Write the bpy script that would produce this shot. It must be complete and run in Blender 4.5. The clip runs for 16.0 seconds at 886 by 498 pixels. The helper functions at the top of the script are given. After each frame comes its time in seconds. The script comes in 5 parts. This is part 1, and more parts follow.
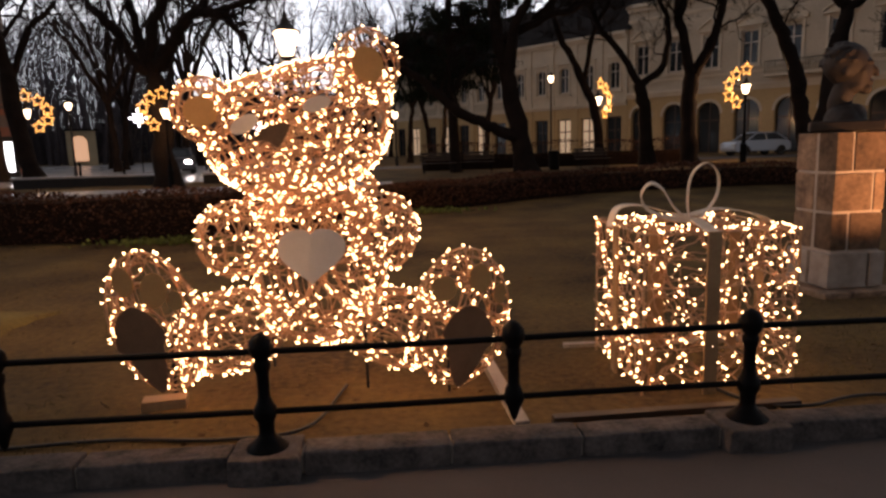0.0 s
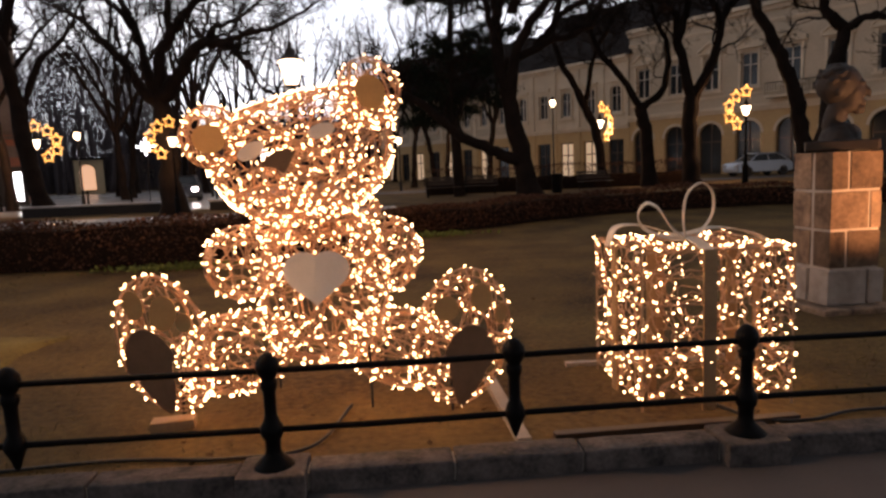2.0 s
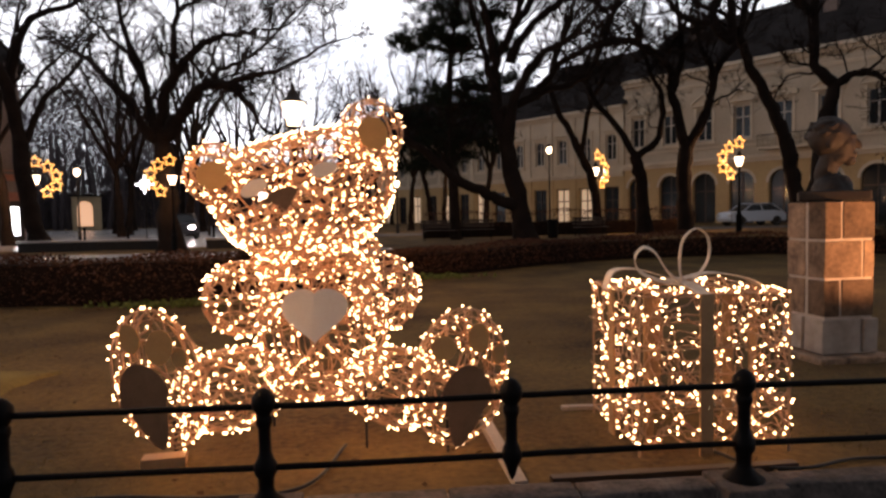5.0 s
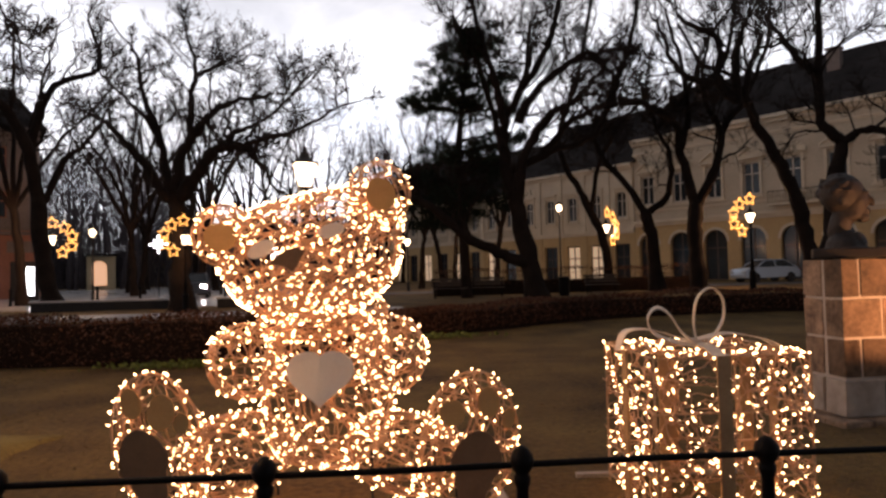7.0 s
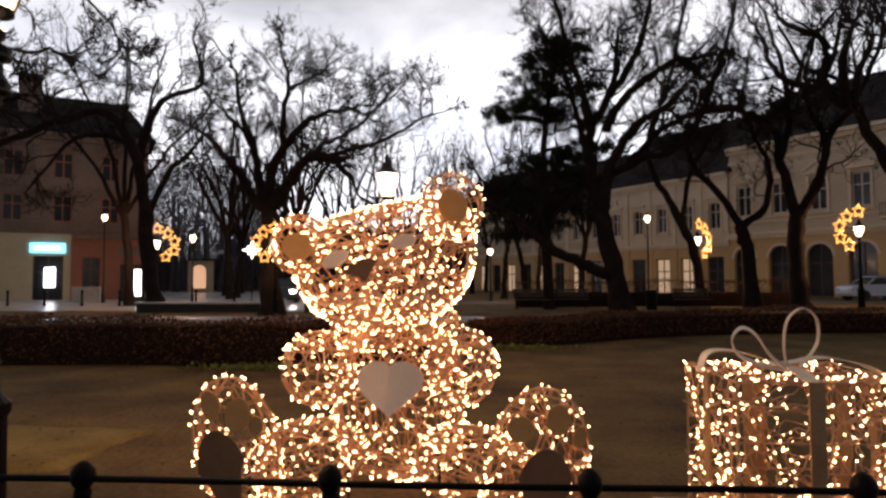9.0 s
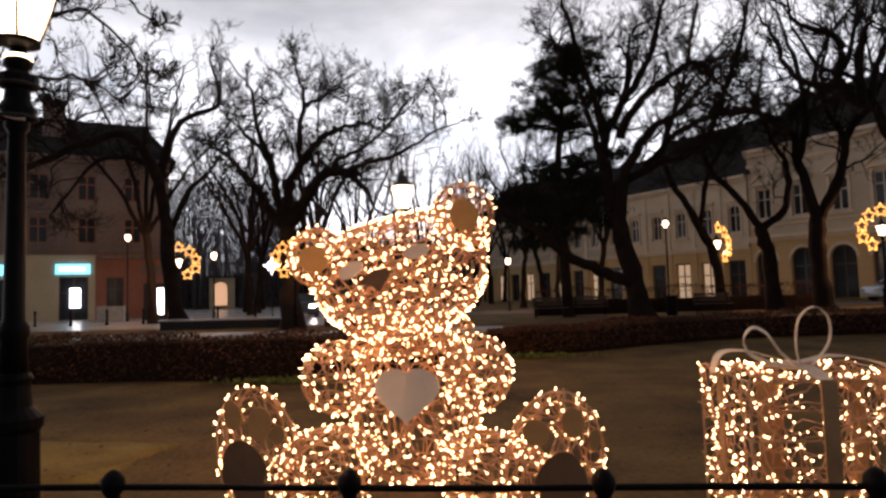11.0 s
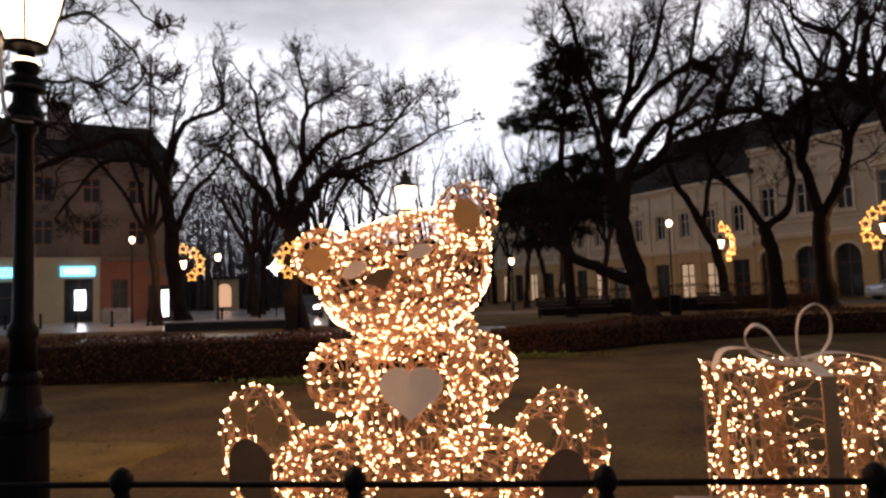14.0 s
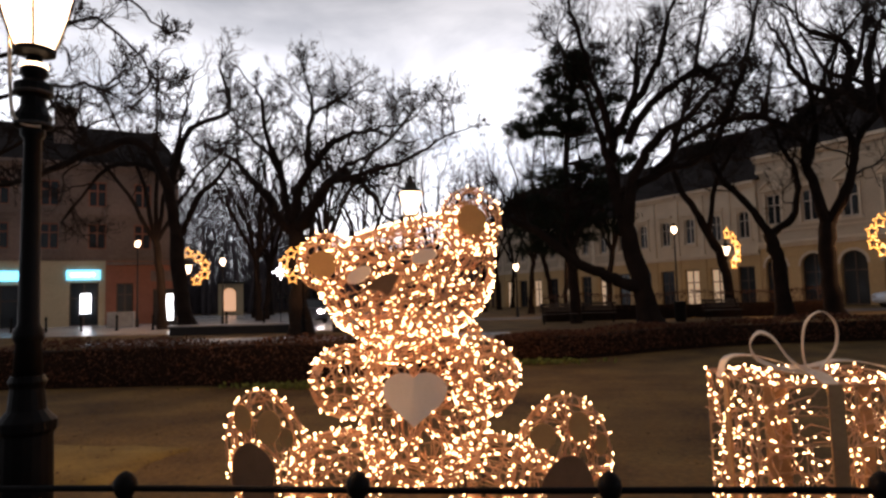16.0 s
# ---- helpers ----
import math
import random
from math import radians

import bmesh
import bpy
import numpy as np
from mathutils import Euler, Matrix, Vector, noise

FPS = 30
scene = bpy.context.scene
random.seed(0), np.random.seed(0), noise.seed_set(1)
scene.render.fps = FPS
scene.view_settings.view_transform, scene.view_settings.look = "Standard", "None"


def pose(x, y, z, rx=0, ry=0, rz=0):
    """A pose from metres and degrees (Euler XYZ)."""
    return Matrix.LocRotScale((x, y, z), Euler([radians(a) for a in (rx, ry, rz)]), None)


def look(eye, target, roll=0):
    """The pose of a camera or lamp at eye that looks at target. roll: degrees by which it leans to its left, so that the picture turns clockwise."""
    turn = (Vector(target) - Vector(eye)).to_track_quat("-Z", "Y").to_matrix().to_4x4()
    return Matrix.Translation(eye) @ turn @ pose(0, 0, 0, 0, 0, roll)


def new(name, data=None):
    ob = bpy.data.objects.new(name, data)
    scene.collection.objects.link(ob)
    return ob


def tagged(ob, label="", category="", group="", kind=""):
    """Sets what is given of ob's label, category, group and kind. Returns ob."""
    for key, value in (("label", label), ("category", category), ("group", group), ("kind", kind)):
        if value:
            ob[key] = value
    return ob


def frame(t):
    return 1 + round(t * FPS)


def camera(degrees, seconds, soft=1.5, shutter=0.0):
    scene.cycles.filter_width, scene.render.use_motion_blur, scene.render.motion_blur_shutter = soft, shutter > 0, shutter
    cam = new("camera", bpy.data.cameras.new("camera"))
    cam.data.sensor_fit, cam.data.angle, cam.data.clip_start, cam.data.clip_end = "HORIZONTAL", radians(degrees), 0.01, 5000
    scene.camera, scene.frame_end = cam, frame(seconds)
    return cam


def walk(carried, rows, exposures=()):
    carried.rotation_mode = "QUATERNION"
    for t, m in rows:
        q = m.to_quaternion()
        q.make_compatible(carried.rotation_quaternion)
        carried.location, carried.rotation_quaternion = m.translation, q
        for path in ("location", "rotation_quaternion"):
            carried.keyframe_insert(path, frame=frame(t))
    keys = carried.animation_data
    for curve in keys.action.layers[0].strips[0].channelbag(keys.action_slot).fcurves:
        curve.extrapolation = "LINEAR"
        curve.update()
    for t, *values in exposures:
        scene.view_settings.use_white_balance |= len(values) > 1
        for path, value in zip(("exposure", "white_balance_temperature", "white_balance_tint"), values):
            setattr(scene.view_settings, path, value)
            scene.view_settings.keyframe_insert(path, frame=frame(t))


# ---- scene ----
cam = camera(68.6, 16.0, soft=2.7)
PATH = [
    (0, (-0.63, 0.926, 1.69), (-0.478, 2.895, 1.373), -1.6),
    (0.5, (-0.628, 0.911, 1.687), (-0.486, 2.884, 1.389), -2.0),
    (1, (-0.589, 0.881, 1.683), (-0.392, 2.859, 1.458), -2.3),
    (1.5, (-0.61, 0.856, 1.682), (-0.446, 2.836, 1.452), -2.7),
    (2, (-0.616, 0.817, 1.682), (-0.476, 2.798, 1.439), -2.3),
    (2.5, (-0.615, 0.797, 1.68), (-0.468, 2.777, 1.445), -2.2),
    (3, (-0.618, 0.791, 1.679), (-0.487, 2.774, 1.457), -1.9),
    (3.5, (-0.605, 0.797, 1.672), (-0.42, 2.778, 1.471), -2.1),
    (5.8, (-0.66, 0.776, 1.659), (-0.519, 2.77, 1.587), -0.6),
    (6, (-0.639, 0.782, 1.659), (-0.504, 2.777, 1.595), -0.7),
    (6.5, (-0.658, 0.792, 1.662), (-0.488, 2.785, 1.659), -0.7),
    (7, (-0.617, 0.837, 1.679), (-0.488, 2.832, 1.747), -1.4),
    (7.5, (-0.457, 0.925, 1.647), (-0.48, 2.925, 1.679), -1.4),
    (8, (-0.433, 0.953, 1.636), (-0.472, 2.953, 1.631), -3.0),
    (8.5, (-0.517, 0.915, 1.688), (-0.67, 2.909, 1.741), -4.7),
    (9, (-0.528, 0.873, 1.699), (-0.657, 2.867, 1.799), -0.2),
    (9.5, (-0.521, 0.863, 1.691), (-0.608, 2.855, 1.848), -1.2),
    (10, (-0.503, 0.836, 1.685), (-0.682, 2.823, 1.823), -1.4),
    (12.5, (-0.468, 0.723, 1.664), (-0.652, 2.709, 1.799), -1.8),
    (13, (-0.473, 0.729, 1.663), (-0.658, 2.715, 1.799), -1.8),
    (13.5, (-0.471, 0.726, 1.663), (-0.656, 2.713, 1.801), -1.6),
    (14, (-0.471, 0.729, 1.664), (-0.666, 2.715, 1.802), -1.9),
    (14.5, (-0.466, 0.724, 1.665), (-0.671, 2.709, 1.801), -1.9),
    (15, (-0.473, 0.732, 1.663), (-0.693, 2.715, 1.8), -2.0),
    (15.5, (-0.471, 0.729, 1.663), (-0.69, 2.712, 1.805), -1.6),
    (16, (-0.471, 0.729, 1.664), (-0.679, 2.712, 1.819), -1.6),
]
walk(cam, [(t, look(eye, target, roll)) for t, eye, target, roll in PATH], [(0.0, -0.1, 7000, 23), (1.0, 0.0, 7000, 23), (1.6, 0.18, 7000, 23), (3.7, 0.2, 7000, 23), (7.0, 0.12, 7000, 23), (8.0, 0.02, 7000, 23), (16.0, 0.04, 7000, 23)])


# ---- world and light ----
world = bpy.data.worlds.new("dusk_sky")
scene.world = world
world.use_nodes = True
wt = world.node_tree
wt.nodes.clear()


def wnode(kind, **props):
    nd = wt.nodes.new(kind)
    for k, v in props.items():
        nd.inputs[k].default_value = v
    return nd


w_out = wnode("ShaderNodeOutputWorld")
w_bg = wnode("ShaderNodeBackground", Strength=1.0)
w_tc = wnode("ShaderNodeTexCoord")
w_map = wnode("ShaderNodeMapping")
w_map.inputs["Scale"].default_value = (1.0, 1.0, 2.6)
w_map.inputs["Location"].default_value = (0.35, 0.1, 0.2)
w_noise = wnode("ShaderNodeTexNoise", Scale=2.4, Detail=7.0, Roughness=0.55, Distortion=0.5)
w_ramp = wnode("ShaderNodeValToRGB")
w_ramp.color_ramp.elements[0].position = 0.33
w_ramp.color_ramp.elements[0].color = (0.46, 0.55, 0.64, 1)
w_ramp.color_ramp.elements[1].position = 0.62
w_ramp.color_ramp.elements[1].color = (1.10, 1.22, 1.30, 1)
w_sep = wnode("ShaderNodeSeparateXYZ")
w_low = wnode("ShaderNodeMapRange")
w_low.inputs["From Min"].default_value = 0.14
w_low.inputs["From Max"].default_value = 0.46
w_low.inputs["To Min"].default_value = 2.0
w_low.inputs["To Max"].default_value = 0.46
w_mul = wnode("ShaderNodeVectorMath")
w_mul.operation = "MULTIPLY"
wt.links.new(w_tc.outputs["Generated"], w_map.inputs["Vector"])
wt.links.new(w_map.outputs["Vector"], w_noise.inputs["Vector"])
wt.links.new(w_noise.outputs["Fac"], w_ramp.inputs["Fac"])
wt.links.new(w_tc.outputs["Generated"], w_sep.inputs["Vector"])
wt.links.new(w_sep.outputs["Z"], w_low.inputs["Value"])
wt.links.new(w_ramp.outputs["Color"], w_mul.inputs[0])
wt.links.new(w_low.outputs["Result"], w_mul.inputs[1])
w_back = wnode("ShaderNodeMapRange")
w_back.inputs["From Min"].default_value = -0.75
w_back.inputs["From Max"].default_value = 0.75
w_back.inputs["To Min"].default_value = 0.15
w_back.inputs["To Max"].default_value = 1.0
w_mul2 = wnode("ShaderNodeVectorMath")
w_mul2.operation = "MULTIPLY"
wt.links.new(w_sep.outputs["Y"], w_back.inputs["Value"])
wt.links.new(w_mul.outputs["Vector"], w_mul2.inputs[0])
wt.links.new(w_back.outputs["Result"], w_mul2.inputs[1])
wt.links.new(w_mul2.outputs["Vector"], w_bg.inputs["Color"])
wt.links.new(w_bg.outputs["Background"], w_out.inputs["Surface"])
BULB = 15.0
LANTERN = 7.0


# ---- materials ----
def mat(name, a, b=None, rough=0.7, metal=0.0, scale=6.0, fine=60.0, bump=0.3, dist=0.01, vary=0.0, spec=0.5, island=False):
    """Two colours mixed by coarse and fine noise, with relief; vary: brightness change from piece to piece."""
    b = b or tuple(c * 0.6 for c in a)
    m = bpy.data.materials.new(name)
    m.use_nodes = True
    nt = m.node_tree
    bs = nt.nodes["Principled BSDF"]
    bs.inputs["Roughness"].default_value = rough
    bs.inputs["Metallic"].default_value = metal
    bs.inputs["Specular IOR Level"].default_value = spec
    tc = nt.nodes.new("ShaderNodeTexCoord")
    n1 = nt.nodes.new("ShaderNodeTexNoise")
    n1.inputs["Scale"].default_value, n1.inputs["Detail"].default_value = scale, 5.0
    n2 = nt.nodes.new("ShaderNodeTexNoise")
    n2.inputs["Scale"].default_value, n2.inputs["Detail"].default_value = fine, 3.0
    mx = nt.nodes.new("ShaderNodeMath")
    mx.operation = "MULTIPLY_ADD"
    mx.inputs[1].default_value, mx.inputs[2].default_value = 0.45, 0.0
    ad = nt.nodes.new("ShaderNodeMath")
    ad.operation = "MULTIPLY_ADD"
    ad.inputs[1].default_value = 0.75
    rp = nt.nodes.new("ShaderNodeValToRGB")
    rp.color_ramp.elements[0].position, rp.color_ramp.elements[0].color = 0.38, (*b, 1)
    rp.color_ramp.elements[1].position, rp.color_ramp.elements[1].color = 0.78, (*a, 1)
    nt.links.new(tc.outputs["Object"], n1.inputs["Vector"])
    nt.links.new(tc.outputs["Object"], n2.inputs["Vector"])
    nt.links.new(n2.outputs["Fac"], mx.inputs[0])
    nt.links.new(n1.outputs["Fac"], ad.inputs[0])
    nt.links.new(mx.outputs[0], ad.inputs[2])
    nt.links.new(ad.outputs[0], rp.inputs["Fac"])
    col = rp.outputs["Color"]
    if vary:
        rnd = nt.nodes.new("ShaderNodeNewGeometry" if island else "ShaderNodeObjectInfo")
        mr = nt.nodes.new("ShaderNodeMapRange")
        mr.inputs["To Min"].default_value, mr.inputs["To Max"].default_value = 1 - vary, 1 + vary
        nt.links.new(rnd.outputs["Random Per Island" if island else "Random"], mr.inputs["Value"])
        vm = nt.nodes.new("ShaderNodeVectorMath")
        vm.operation = "MULTIPLY"
        nt.links.new(col, vm.inputs[0])
        nt.links.new(mr.outputs["Result"], vm.inputs[1])
        col = vm.outputs["Vector"]
    nt.links.new(col, bs.inputs["Base Color"])
    if bump:
        bp = nt.nodes.new("ShaderNodeBump")
        bp.inputs["Strength"].default_value, bp.inputs["Distance"].default_value = bump, dist
        nt.links.new(ad.outputs[0], bp.inputs["Height"])
        nt.links.new(bp.outputs["Normal"], bs.inputs["Normal"])
    return m


def glow(name, colour, strength, base=(0.8, 0.8, 0.8)):
    m = bpy.data.materials.new(name)
    m.use_nodes = True
    bs = m.node_tree.nodes["Principled BSDF"]
    bs.inputs["Base Color"].default_value = (*base, 1)
    bs.inputs["Emission Color"].default_value = (*colour, 1)
    bs.inputs["Emission Strength"].default_value = strength
    return m


def glass(name, tint=(0.02, 0.025, 0.03)):
    m = bpy.data.materials.new(name)
    m.use_nodes = True
    bs = m.node_tree.nodes["Principled BSDF"]
    bs.inputs["Base Color"].default_value = (*tint, 1)
    bs.inputs["Roughness"].default_value = 0.08
    bs.inputs["Specular IOR Level"].default_value = 0.3
    return m


M_GRASS = mat("winter_turf", (0.185, 0.120, 0.047), (0.046, 0.029, 0.020), 0.95, 0, 0.75, 16, 0.9, 0.03, spec=0.1)
# Brightness of a lit-looking patch of lawn, put into a paler turf colour.
M_LITLAWN = mat("pale_lit_turf", (0.24, 0.17, 0.055), (0.11, 0.075, 0.03), 0.95, 0, 1.4, 22, 0.9, 0.03, spec=0.1)
M_BLADE = mat("grass_blades", (0.16, 0.118, 0.042), (0.10, 0.066, 0.034), 0.8, 0, 1.2, 9, 0, vary=0.35, island=True, spec=0.1)
M_LITTER = mat("fallen_leaves", (0.13, 0.075, 0.035), (0.07, 0.04, 0.02), 0.8, 0, 2, 30, 0, vary=0.5, island=True, spec=0.1)
M_ASPHALT = mat("asphalt", (0.075, 0.064, 0.063), (0.04, 0.034, 0.034), 0.8, 0, 0.9, 130, 0.6, 0.006)
M_PAVING = mat("pale_paving", (0.50, 0.48, 0.48), (0.32, 0.31, 0.31), 0.22, 0, 0.3, 8, 0.3)
M_KERB = mat("kerb_stone", (0.13, 0.105, 0.095), (0.014, 0.012, 0.012), 0.9, 0, 6.5, 38, 1.0, 0.015, vary=0.2)
M_IRON = mat("black_painted_iron", (0.0045, 0.0036, 0.0036), (0.002, 0.0017, 0.0017), 0.5, 0.0, 9, 120, 0.3, 0.004, spec=0.08)
M_IRON_DULL = mat("dull_iron", (0.024, 0.021, 0.021), (0.012, 0.011, 0.011), 0.6, 0.0, 9, 80, 0.3, 0.004, spec=0.3)
M_BARK = mat("bark", (0.026, 0.018, 0.015), (0.011, 0.008, 0.007), 0.95, 0, 1.6, 14, 0.9, 0.05, spec=0.1)
# Bark paled towards blue-grey: the haze of distance is in the colour.
M_HAZYWOOD = mat("far_woods_with_haze", (0.105, 0.094, 0.105), (0.06, 0.054, 0.062), 0.95, 0, 0.3, 4, 0, spec=0.05)
M_NEEDLE = mat("pine_needles", (0.022, 0.030, 0.020), (0.010, 0.014, 0.010), 0.9, 0, 2, 20, 0, vary=0.4, island=True, spec=0.1)
M_HEDGE = mat("hedge_leaves", (0.12, 0.055, 0.034), (0.05, 0.026, 0.018), 0.85, 0, 0.8, 6, 0, vary=0.5, island=True, spec=0.1)
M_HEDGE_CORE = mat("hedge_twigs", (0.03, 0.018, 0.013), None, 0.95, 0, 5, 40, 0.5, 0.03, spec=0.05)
M_GREEN = mat("low_green_leaves", (0.17, 0.19, 0.05), (0.10, 0.12, 0.03), 0.8, 0, 2, 12, 0, vary=0.4, island=True, spec=0.2)
M_WIRE = mat("copper_light_cable", (0.60, 0.34, 0.20), (0.45, 0.25, 0.145), 0.35, 0.0, 20, 120, 0)
M_ROD = mat("white_frame_rod", (0.46, 0.29, 0.17), (0.36, 0.22, 0.13), 0.5, 0.1, 20, 120, 0)
M_BULB = glow("warm_bulb", (1.0, 0.58, 0.28), BULB)
# Tan felt made more orange, so the bulbs' glow is partly in its colour.
M_PLATE = mat("glow_tinted_felt_plate", (0.58, 0.33, 0.13), (0.45, 0.25, 0.10), 0.85, 0, 5, 90, 0.15, 0.003)
M_SOLE = mat("brown_felt_plate", (0.24, 0.135, 0.075), (0.16, 0.09, 0.05), 0.9, 0, 5, 90, 0.15, 0.003)
M_CREAM = mat("cream_plate", (0.86, 0.76, 0.66), (0.76, 0.66, 0.56), 0.55, 0, 3, 60, 0.1, 0.003)
M_RIBBON = mat("cream_ribbon", (0.66, 0.57, 0.47), (0.5, 0.42, 0.33), 0.5, 0, 6, 60, 0.1, 0.003)
M_SLAT = mat("golden_wood_slat", (0.42, 0.25, 0.12), (0.30, 0.17, 0.08), 0.6, 0, 4, 50, 0.3, 0.004)
M_PLANK = mat("weathered_plank", (0.42, 0.36, 0.31), (0.25, 0.21, 0.18), 0.8, 0, 3, 70, 0.4, 0.005)
M_CABLE = mat("black_cable", (0.012, 0.012, 0.012), None, 0.5, 0, 9, 60, 0)
M_STONE = mat("sandstone_block", (0.28, 0.19, 0.13), (0.075, 0.052, 0.04), 0.95, 0, 4.5, 17, 0.9, 0.02, vary=0.5, spec=0.2)
M_PALESTONE = mat("pale_limestone_block", (0.40, 0.35, 0.315), (0.20, 0.17, 0.15), 0.9, 0, 2.6, 9, 0.6, 0.02, vary=0.15)
M_MORTAR = mat("pale_mortar", (0.46, 0.40, 0.35), (0.30, 0.26, 0.22), 0.9, 0, 8, 70, 0.6, 0.01)
M_BRONZE = mat("dark_bronze", (0.017, 0.0095, 0.007), (0.007, 0.005, 0.0045), 0.7, 0.1, 5, 40, 0.5, 0.02)
M_PLASTER = mat("cream_plaster", (0.52, 0.45, 0.355), (0.38, 0.33, 0.26), 0.9, 0, 0.35, 6, 0.2, 0.01)
M_YELLOW = mat("ochre_plaster", (0.56, 0.40, 0.21), (0.42, 0.30, 0.155), 0.9, 0, 0.35, 6, 0.2, 0.01)
M_GREYPL = mat("brown_grey_plaster", (0.24, 0.182, 0.158), (0.125, 0.094, 0.08), 0.9, 0, 0.3, 5, 0.2, 0.01)
M_BRICKRED = mat("red_shopfront_plaster", (0.36, 0.14, 0.09), (0.24, 0.095, 0.06), 0.8, 0, 0.4, 7, 0.2, 0.01)
M_PALEYEL = mat("pale_yellow_shopfront", (0.56, 0.48, 0.33), (0.42, 0.36, 0.24), 0.85, 0, 0.4, 7, 0.2, 0.01)
M_TRIM = mat("pale_stucco_trim", (0.66, 0.58, 0.46), (0.50, 0.44, 0.35), 0.85, 0, 0.8, 12, 0.2, 0.01)
M_ROOF = mat("dark_roof_tiles", (0.03, 0.025, 0.024), (0.016, 0.013, 0.013), 0.95, 0, 0.6, 14, 0.6, 0.03, spec=0.1)
M_FRAME = mat("white_window_wood", (0.55, 0.52, 0.48), (0.45, 0.42, 0.38), 0.6, 0, 3, 40, 0.1)
M_DARKWOOD = mat("dark_door_wood", (0.06, 0.035, 0.022), (0.03, 0.018, 0.012), 0.5, 0, 3, 40, 0.2)
M_PANE = glass("window_pane")
M_CARGLASS = glass("car_window", (0.03, 0.035, 0.04))
# Darkness of the rooms behind the windows, put into the base colour.
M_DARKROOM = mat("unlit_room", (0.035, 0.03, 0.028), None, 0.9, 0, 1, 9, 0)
M_LIT = glow("lit_shop_window", (1.0, 0.68, 0.36), 0.3)
M_KIOSK = glow("kiosk_light", (1.0, 0.60, 0.36), 0.6)
M_LITWHITE = glow("white_lightbox", (0.86, 0.95, 1.0), 5.0)
M_LITBLUE = glow("blue_shop_sign", (0.10, 0.62, 1.0), 2.6)
M_LANTERN = glow("lantern_glass", (1.0, 0.72, 0.44), LANTERN)
M_FARLAMP = glow("far_lamp_glass", (1.0, 0.74, 0.46), 7.0)
M_COLDLAMP = glow("cold_white_lights", (0.85, 0.92, 1.0), 9.0)
M_STAR = glow("amber_light_tube", (1.0, 0.44, 0.075), 2.8)
M_TYRE = mat("tyre_rubber", (0.02, 0.02, 0.02), None, 0.8, 0, 9, 60, 0.2)
M_RIM = mat("alloy_rim", (0.45, 0.46, 0.48), None, 0.35, 0.8, 9, 60, 0)
M_SILVERBLUE = mat("silver_blue_paint", (0.40, 0.46, 0.54), (0.34, 0.40, 0.48), 0.28, 0.4, 0.8, 30, 0)
M_DARKCAR = mat("dark_grey_paint", (0.09, 0.10, 0.12), (0.07, 0.08, 0.10), 0.28, 0.4, 0.8, 30, 0)
M_HEADLIGHT = glow("headlight_glass", (1.0, 0.96, 0.88), 30.0)
M_TAIL = mat("red_tail_lens", (0.35, 0.02, 0.02), None, 0.2, 0, 9, 60, 0)
M_BINWHITE = mat("grey_white_box", (0.45, 0.43, 0.40), None, 0.7, 0, 3, 30, 0.1)


# ---- mesh helpers ----
def thing(name, label, category, at=(0, 0, 0), turn=0, group="", kind=""):
    ob = new(name)
    ob.empty_display_size = 0.1
    ob.matrix_basis = pose(*at, 0, 0, turn)
    return tagged(ob, label, category, group, kind)


def mesh_of(name, bm, material, smooth=False):
    me = bpy.data.meshes.new(name)
    bm.to_mesh(me)
    bm.free()
    me.materials.append(material)
    if smooth:
        me.shade_smooth()
    return me


def part(name, bm, material, parent=None, label="", smooth=False, at=None):
    """Links a bmesh, or a ready mesh, as one mesh object under a thing or a part."""
    me = mesh_of(name, bm, material, smooth) if isinstance(bm, bmesh.types.BMesh) else bm
    ob = new(name, me)
    ob.parent = parent
    if at is not None:
        ob.matrix_basis = at
    return tagged(ob, label)


def box(bm, x0, x1, y0, y1, z0, z1, bevel=0.0):
    m = Matrix.LocRotScale(((x0 + x1) / 2, (y0 + y1) / 2, (z0 + z1) / 2), None, (abs(x1 - x0), abs(y1 - y0), abs(z1 - z0)))
    r = bmesh.ops.create_cube(bm, size=1, matrix=m)
    if bevel:
        es = list({e for v in r["verts"] for e in v.link_edges})
        bmesh.ops.bevel(bm, geom=es, offset=bevel, segments=2, affect="EDGES", profile=0.6)
    return bm


def boxes(*rows, bevel=0.0):
    bm = bmesh.new()
    for r in rows:
        box(bm, *r, bevel)
    return bm


def lathe(profile, n=14, at=(0, 0, 0)):
    """A turned solid from (radius, height) pairs."""
    bm = bmesh.new()
    rings = []
    for r, z in profile:
        rings.append([bm.verts.new((at[0] + r * math.cos(2 * math.pi * i / n), at[1] + r * math.sin(2 * math.pi * i / n), at[2] + z)) for i in range(n)])
    for a, b in zip(rings, rings[1:]):
        for i in range(n):
            bm.faces.new((a[i], a[(i + 1) % n], b[(i + 1) % n], b[i]))
    bm.faces.new(rings[0][::-1])
    bm.faces.new(rings[-1])
    return bm


def fill_mesh(name, v, faces, material, smooth=False):
    """A mesh from an array of vertices and arrays of faces, each array with one count of corners."""
    me = bpy.data.meshes.new(name)
    counts = np.concatenate([np.full(len(f), f.shape[1]) for f in faces])
    loops = np.concatenate([np.asarray(f).ravel() for f in faces])
    me.vertices.add(len(v))
    me.vertices.foreach_set("co", np.ascontiguousarray(v, np.float32).ravel())
    me.loops.add(len(loops))
    me.loops.foreach_set("vertex_index", loops.astype(np.int32))
    me.polygons.add(len(counts))
    me.polygons.foreach_set("loop_start", np.concatenate([[0], np.cumsum(counts)[:-1]]).astype(np.int32))
    me.update(calc_edges=True)
    me.materials.append(material)
    if smooth:
        me.shade_smooth()
    return me


